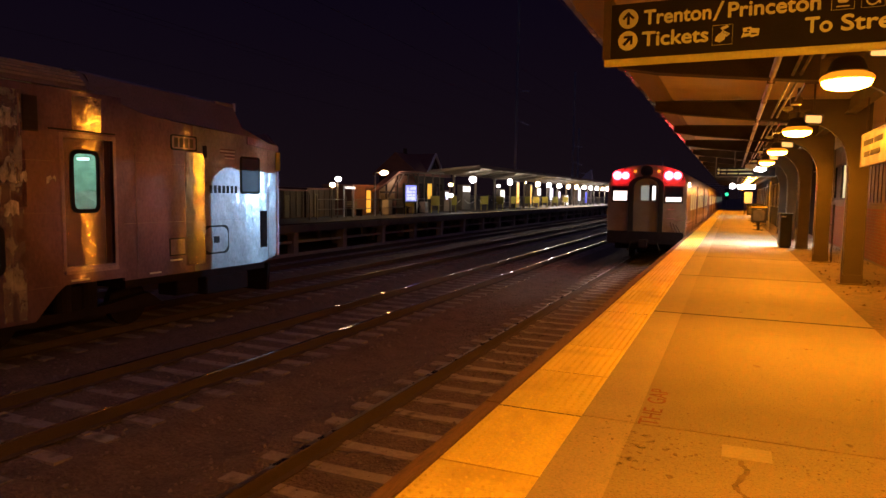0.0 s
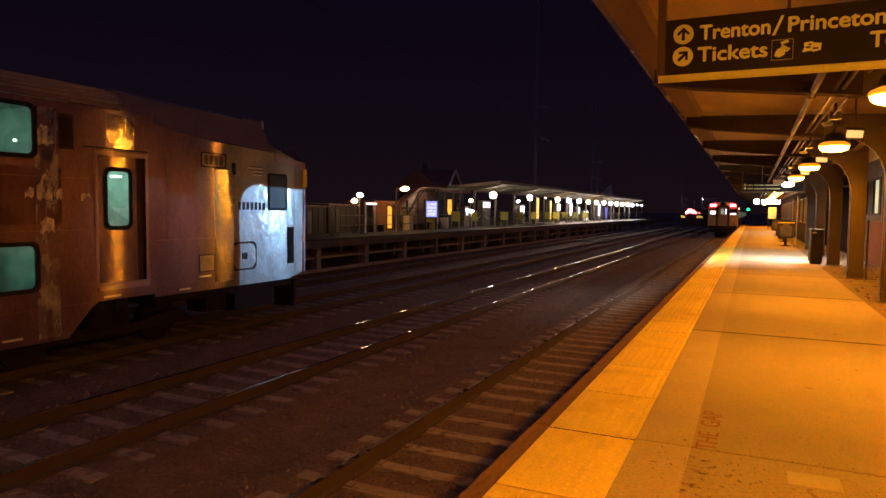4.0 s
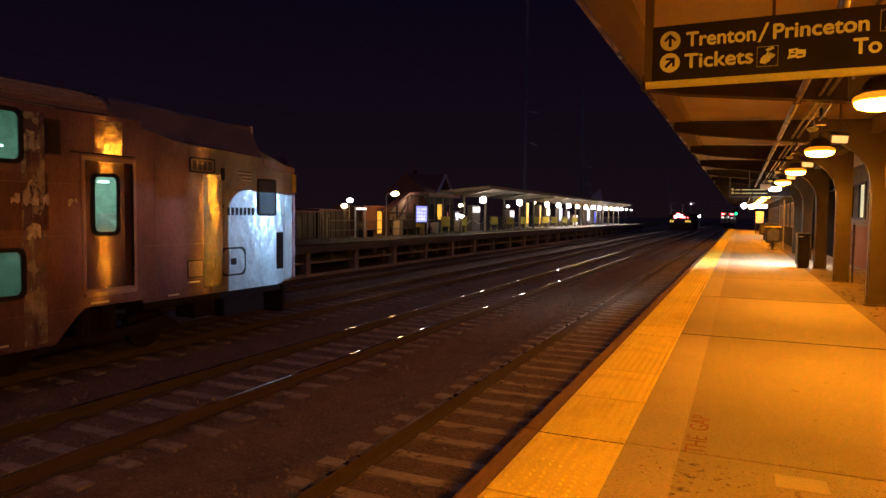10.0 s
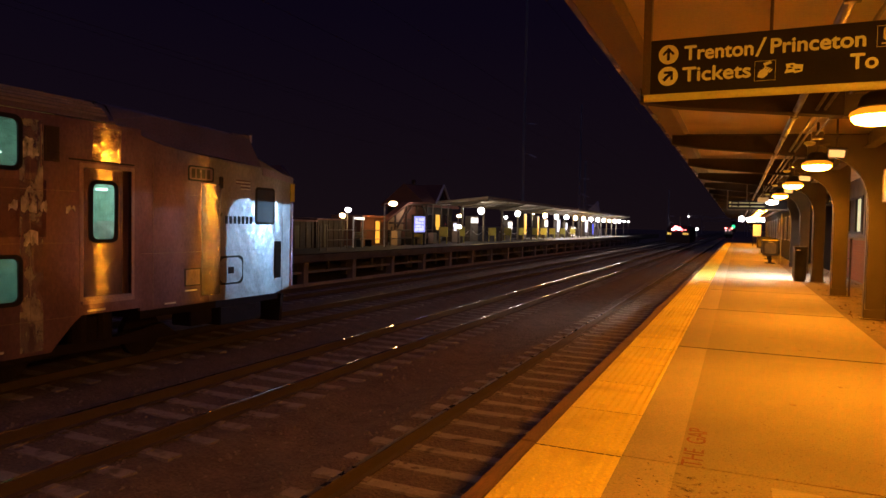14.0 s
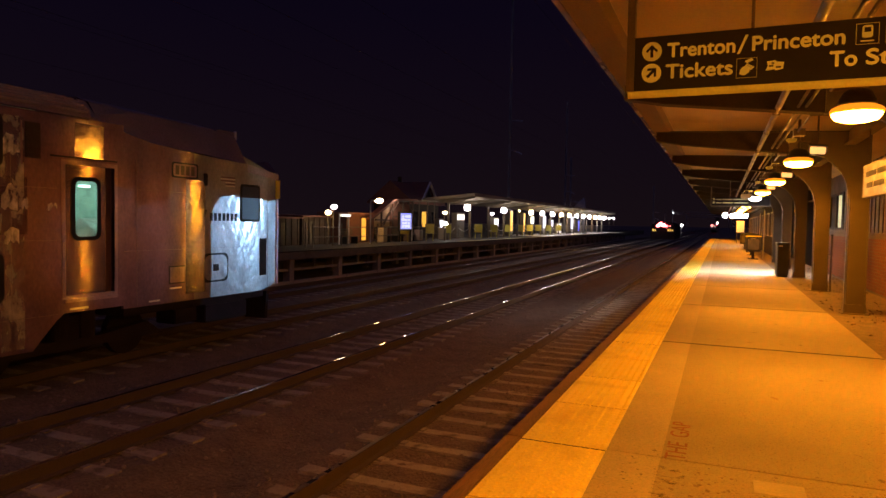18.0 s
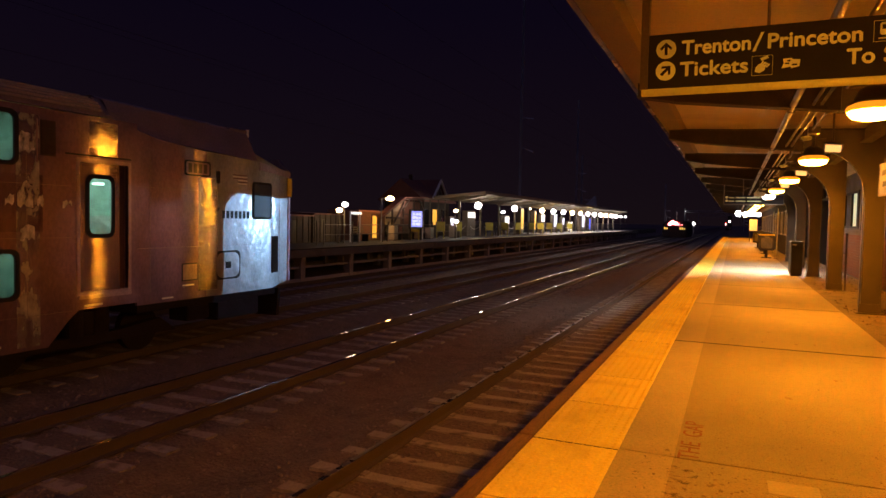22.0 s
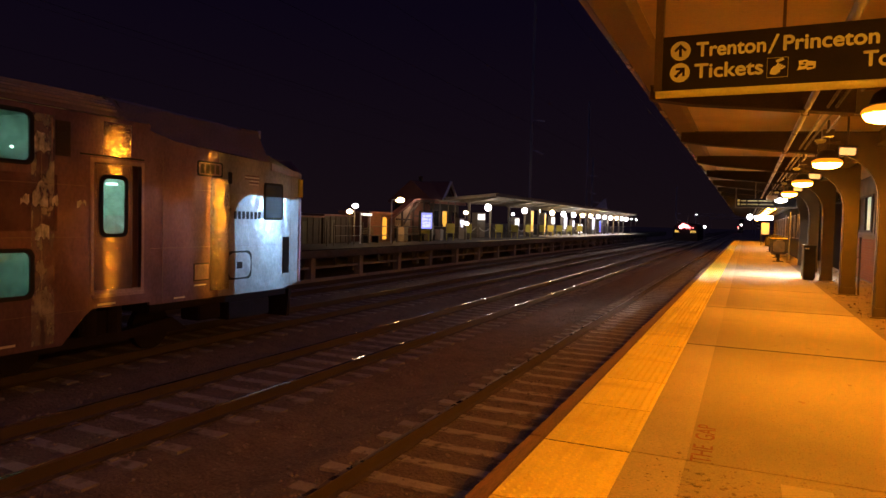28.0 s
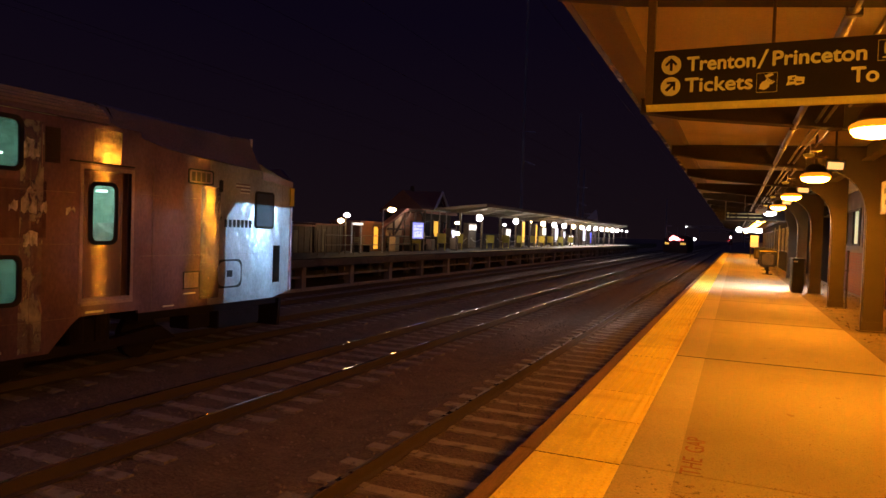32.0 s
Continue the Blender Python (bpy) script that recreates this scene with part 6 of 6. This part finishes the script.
for y, h in ((32.9, 1.0), (36.6, 1.25), (38.3, 0.8), (42.6, 0.95)):
    o = thing("utility_cabinet", "pale metal utility cabinet standing beside the stair cover", "cabinet", (-18.5, y, 0.02), group="utility cabinets")
    part("case", Shape().box(-0.22, -0.28, 0.06, 0.22, 0.28, h), M["plaster"], o, bevel=0.02)
    part("plinth", Shape().box(-0.2, -0.26, 0.0, 0.2, 0.26, 0.06), M["old_concrete"], o)
    part("door", Shape().box(0.22, -0.24, 0.12, 0.232, 0.24, h - 0.06), M["mesh_grey"], o)
# rails and yellow boards along the far platform
olive = material("faded_yellow_board", (0.46, 0.40, 0.07), 0.6, var=0.25, scale=3, fine=40, bump=0.05)
for i in range(26):
    y = 22.5 + 3.3 * i
    o = thing("fence_panel", "dark pipe railing with white chain along the far platform" if i > 5 else "dark pipe railing along the far platform", "railing", (-17.3 if i < 3 else -18.7, y, 0.02), group="platform railings")
    part("post", Shape().tube((0, 0.3, 0), (0, 0.3, 1.2), 0.03, 6).tube((0, 0.9, 0), (0, 0.9, 1.2), 0.03, 6), M["steel"], o)
    part("handrail", Shape().tube((0, 0.9, 1.0), (0, 3.5, 1.0), 0.025, 6).tube((0, 0.9, 0.5), (0, 3.5, 0.5), 0.025, 6), M["steel"], o)
    if 5 < i < 18:
        sag = [(0, 1.0 + 2.4 * k / 8, 0.92 - 0.30 * (1 - ((k - 4) / 4) ** 2)) for k in range(9)]
        chain = Shape()
        for p_, q_ in zip(sag[:-1], sag[1:]):
            chain.tube(p_, q_, 0.022, 5)
        part("chain", chain, M["decal"], o, "white plastic chain hung between the boards")
for y in (35.9, 40.1, 43.4, 50.6, 54.9, 58.9, 63.6, 67.4, 71.2, 76.0, 81.5):
    o = thing("warning_board", "faded yellow board on two legs on the far platform", "barrier board", (-18.45, y, 0.02), group="yellow boards")
    part("board", Shape().box(-0.36, -0.03, 0.52, 0.36, 0.03, 1.22), olive, o, bevel=0.015)
    for x in (-0.28, 0.28):
        part("leg", Shape().box(x - 0.03, -0.02, 0.0, x + 0.03, 0.02, 0.52), olive, o)
# glowing boxes stand in for bright posts, posters, panels and windows
for y, m_, z0, z1, w in ((46.4, "poster", 0.6, 1.5, 0.7), (50.8, "lit_window", 1.6, 2.05, 1.7), (60.9, "lit_window", 1.05, 1.8, 1.3), (66.2, "warm_panel", 0.5, 2.7, 0.9), (71.4, "warm_panel", 0.4, 2.5, 0.6), (74.9, "lit_window", 1.4, 2.2, 1.4), (81.0, "poster", 0.8, 2.3, 1.5), (85.4, "poster", 1.0, 1.9, 0.9), (89.6, "lit_window", 0.1, 1.4, 2.4), (98.3, "poster", 0.7, 2.5, 1.6), (103.5, "blue_sign", 0.3, 2.0, 1.0)):
    o = thing("glow_box", "glowing box standing in for a bright post or panel", "ticket machine", (-20.2, y, 0.02), group="lit machines")
    part("case", Shape().box(-0.5, -w / 2 - 0.1, 0, 0, w / 2 + 0.1, z1 + 0.15), M["steel"], o, bevel=0.02)
    part("screen", Shape().box(0.0, -w / 2, z0, 0.012, w / 2, z1), M[m_], o, "lit front")
o = thing("roof_peak", "pale pointed roof behind the far canopy", "roof", (-24.0, 104.0, 0))
part("sail", Shape().prism([(1.6, 3.0), (4.7, 3.0), (4.3, 5.7)], "y", 0, 1.2), M["decal"], o)
for x in (1.0, 4.2):
    part("post", Shape().box(x, 0.2, -0.12, x + 0.3, 0.8, 3.0), M["steel"], o)

# ---- ties, slabs, tactile tiles and bricks ----
tie = Shape()
for s in (-1, 1):
    tie.add([(x, y, z) for x, w, h in ((s * 1.29, 0.125, -0.175), (s * 0.45, 0.11, -0.185)) for y, z in ((-w, -0.32), (w, -0.32), (w * 0.82, h), (-w * 0.82, h))],
            [(0, 1, 2, 3), (4, 7, 6, 5), (0, 4, 5, 1), (1, 5, 6, 2), (2, 6, 7, 3), (3, 7, 4, 0)])
    for dx in (-0.10, 0.10):
        tie.box(s * GAUGE + dx - 0.045, -0.06, -0.182, s * GAUGE + dx + 0.045, 0.06, -0.162)
tie.add([(x, y, z) for x in (-0.45, 0.45) for y, z in ((-0.11, -0.32), (0.11, -0.32), (0.09, -0.185), (-0.09, -0.185))],
        [(0, 1, 2, 3), (4, 7, 6, 5), (0, 4, 5, 1), (1, 5, 6, 2), (2, 6, 7, 3), (3, 7, 4, 0)])
tie_mesh = tie.mesh("tie", M["tie"])
for k, track in enumerate(track_things):
    rest, r0 = Shape(), random.Random(k)
    for i in range(330):
        y = -4.0 + 0.61 * i + (0.23 * k) % 0.61
        if i < (110, 110, 70, 30)[k]:
            o = part("tie", tie_mesh, None, track, at=(r0.uniform(-0.02, 0.02), y + r0.uniform(-0.015, 0.015), r0.uniform(-0.012, 0.004)))
            o.rotation_euler[2] = r0.uniform(-0.012, 0.012)
        else:
            rest.box(-1.29, y - 0.11, -0.30, 1.29, y + 0.11, -0.18)
    tagged(part("far_ties", rest, M["tie"], track), kind="stuff")

slab_mesh = Shape().box(0.9146, 0.009, -0.075, 2.845, 4.161, 0.0).mesh("slab", M["concrete"], 0.0015)
border_mesh = Shape().box(0.5975, 0.009, -0.075, 0.9145, 4.161, 0.0008).mesh("border_slab", M["border"], 0.0015)
strip_mesh = Shape().box(2.850, 0.010, -0.075, 4.27, 4.160, -0.006).mesh("dirt_strip", material("gritty_asphalt", (0.15, 0.115, 0.09), 0.95, var=0.5, scale=2.5, fine=35, bump=0.6, dirt=(0.07, 0.05, 0.04), dirt_amount=0.7))
edge_mesh = Shape().box(-0.048, 0.004, -0.26, 0.064, 4.166, 0.004).mesh("edge_timber", M["timber"], 0.010)
for k in range(24):
    y = 0.05 + 4.17 * (k - 4)
    part("slab", slab_mesh, None, platform, at=(0, y, 0))
    part("border_slab", border_mesh, None, platform, at=(0, y, 0))
    part("asphalt_strip", strip_mesh, None, platform, at=(0, y, 0))
    part("edge_timber", edge_mesh, None, platform, at=(0, y, 0))
filler = material("joint_dirt", (0.030, 0.020, 0.014), 0.95, var=0.4, scale=8, fine=60, bump=0.2)
filler_mesh = Shape().box(0.60, -0.022, -0.07, 2.84, 0.022, 0.0012).mesh("joint_filler", filler)
tile_filler = Shape().box(0.07, -0.0095, -0.07, 0.595, 0.0095, 0.0012).mesh("joint_filler", filler)
for k in (1, 2, 3, *range(5, 24)):
    part("joint_filler", filler_mesh, None, platform, at=(0, 0.05 + 4.17 * (k - 4), 0))
pale_filler = tile_filler.copy()
pale_filler.materials[0] = material("pale_joint_dirt", (0.52, 0.39, 0.08), 0.95, var=0.4, scale=8, fine=60, bump=0.2)
for i in range(102):
    part("joint_filler", pale_filler if (i - 17) % 4 else tile_filler, None, platform, at=(0, 0.020 + 0.974 * (i - 17), 0))
t = Shape().box(0.068, 0.010, -0.075, 0.597, 0.964, 0.002)
for i in range(9):
    for j in range(16):
        x, y = 0.068 + 0.0588 * (i + 0.5), 0.004 + 0.0604 * (j + 0.5)
        ring = [(math.cos(math.pi * a / 3), math.sin(math.pi * a / 3)) for a in range(6)]
        t.add([(x + 0.0145 * c, y + 0.0145 * s, 0.002) for c, s in ring] + [(x + 0.0075 * c, y + 0.0075 * s, 0.011) for c, s in ring],
              [tuple(range(6, 12))] + [(a, (a + 1) % 6, 6 + (a + 1) % 6, 6 + a) for a in range(6)])
tile_mesh = t.mesh("tactile_tile", M["tactile"])
for i in range(102):
    part("tactile_tile", tile_mesh, None, platform, at=(0, 0.02 + 0.974 * (i - 17), 0))
patch = part("repair_patch", Shape().box(1.405, -0.29, 0.0005, 1.65, -0.10, 0.003), material("patch_concrete", (0.36, 0.315, 0.26), 0.85, var=0.2, scale=3, fine=55, bump=0.15), platform, "pale rectangular repair patch", bevel=0.001)

r1 = random.Random(11)
grime_paint = material("dark_stain", (0.19, 0.14, 0.10), 0.9, var=0.5, scale=10, fine=60, bump=0.1)
crack, x, y = Shape(), 1.50, -0.31
for k in range(16):
    x2, y2, w = 1.50 + 0.022 * math.sin(k * 0.95) + 0.012 * r1.uniform(-1, 1), y - 0.055, r1.uniform(0.009, 0.017)
    crack.prism([(x - w, y), (x + w, y), (x2 + w, y2), (x2 - w, y2)], "z", 0.0006, 0.0016)
    x, y = x2, y2
part("crack", crack, grime_paint, platform, "thin dark crack")
for _ in range(46):
    x, y, r = r1.uniform(1.0, 2.75), r1.uniform(-1.6, 14), r1.uniform(0.008, 0.03)
    pts = [(x + r * r1.uniform(0.4, 1.3) * math.cos(a), y + r * r1.uniform(0.4, 1.6) * math.sin(a)) for a in [2 * math.pi * k / 7 for k in range(7)]]
    part("spot", Shape().prism(pts, "z", 0.0006, 0.0016), grime_paint, platform)
for x, y, r in ((0.87, 0.16, 0.016), (1.12, -0.32, 0.018), (1.18, -0.37, 0.016), (1.10, -0.48, 0.013), (1.84, 0.04, 0.02), (1.64, 1.88, 0.03), (1.14, -0.30, 0.012)):
    pts = [(x + r * r1.uniform(0.5, 1.3) * math.cos(a), y + r * r1.uniform(0.5, 1.5) * math.sin(a)) for a in [2 * math.pi * k / 8 for k in range(8)]]
    part("spot", Shape().prism(pts, "z", 0.0006, 0.0017), grime_paint, platform)
smudge_paint = worn_material("worn_old_lettering", (0.17, 0.10, 0.06), 0.50, 16.0)
for k in range(6):
    part("smudge", Shape().box(0.90, -0.66 + 0.10 * k, 0.0006, 1.06, -0.60 + 0.10 * k, 0.0016), smudge_paint, platform, "smudged trace of worn stencil paint")
for k in range(290):
    x, y, r = r1.uniform(0.72, 2.3), r1.gauss(-0.12, 0.16) - 0.15 * r1.random(), r1.uniform(0.003, 0.010)
    if k > 130:
        x, y, r = 2.8 - 1.7 * r1.random() ** 1.5, r1.uniform(-1.9, 4.5), r1.uniform(0.003, 0.008)
    pts = [(x + r * r1.uniform(0.4, 1.3) * math.cos(a), y + r * r1.uniform(0.4, 1.4) * math.sin(a)) for a in [2 * math.pi * k / 6 for k in range(6)]]
    part("speck", Shape().prism(pts, "z", 0.0006, 0.0018), grime_paint, platform)

brick = Shape().box(0, 0, 0, 0.012, 0.205, 0.060).mesh("brick", M["brick"], 0.004)
rest = Shape()
count = 0
for r in range(16):
    for i in range(130):
        y, z = -5.5 + 0.215 * i + 0.107 * (r % 2), 0.03 + 0.072 * r
        if y > 21.9:
            continue
        if 7.5 < y < 12.6 and count < 300:
            part("brick", brick, None, wall, at=(4.288, y, z))
            count += 1
        else:
            rest.box(4.288, y, z, 4.30, y + 0.205, z + 0.060)
tagged(part("other_bricks", rest, M["brick"], wall), kind="stuff")


def motions():
    walk(departing, [(t, pose(TRACKS[0], y, RAIL_TOP)) for t, y in DEPARTURE])
    walk(spectacle, [(t, pose(0, 0, z)) for t, z in ((0, 4.12), (14.2, 4.12), (14.8, 5.37), (32, 5.37))])


motions()
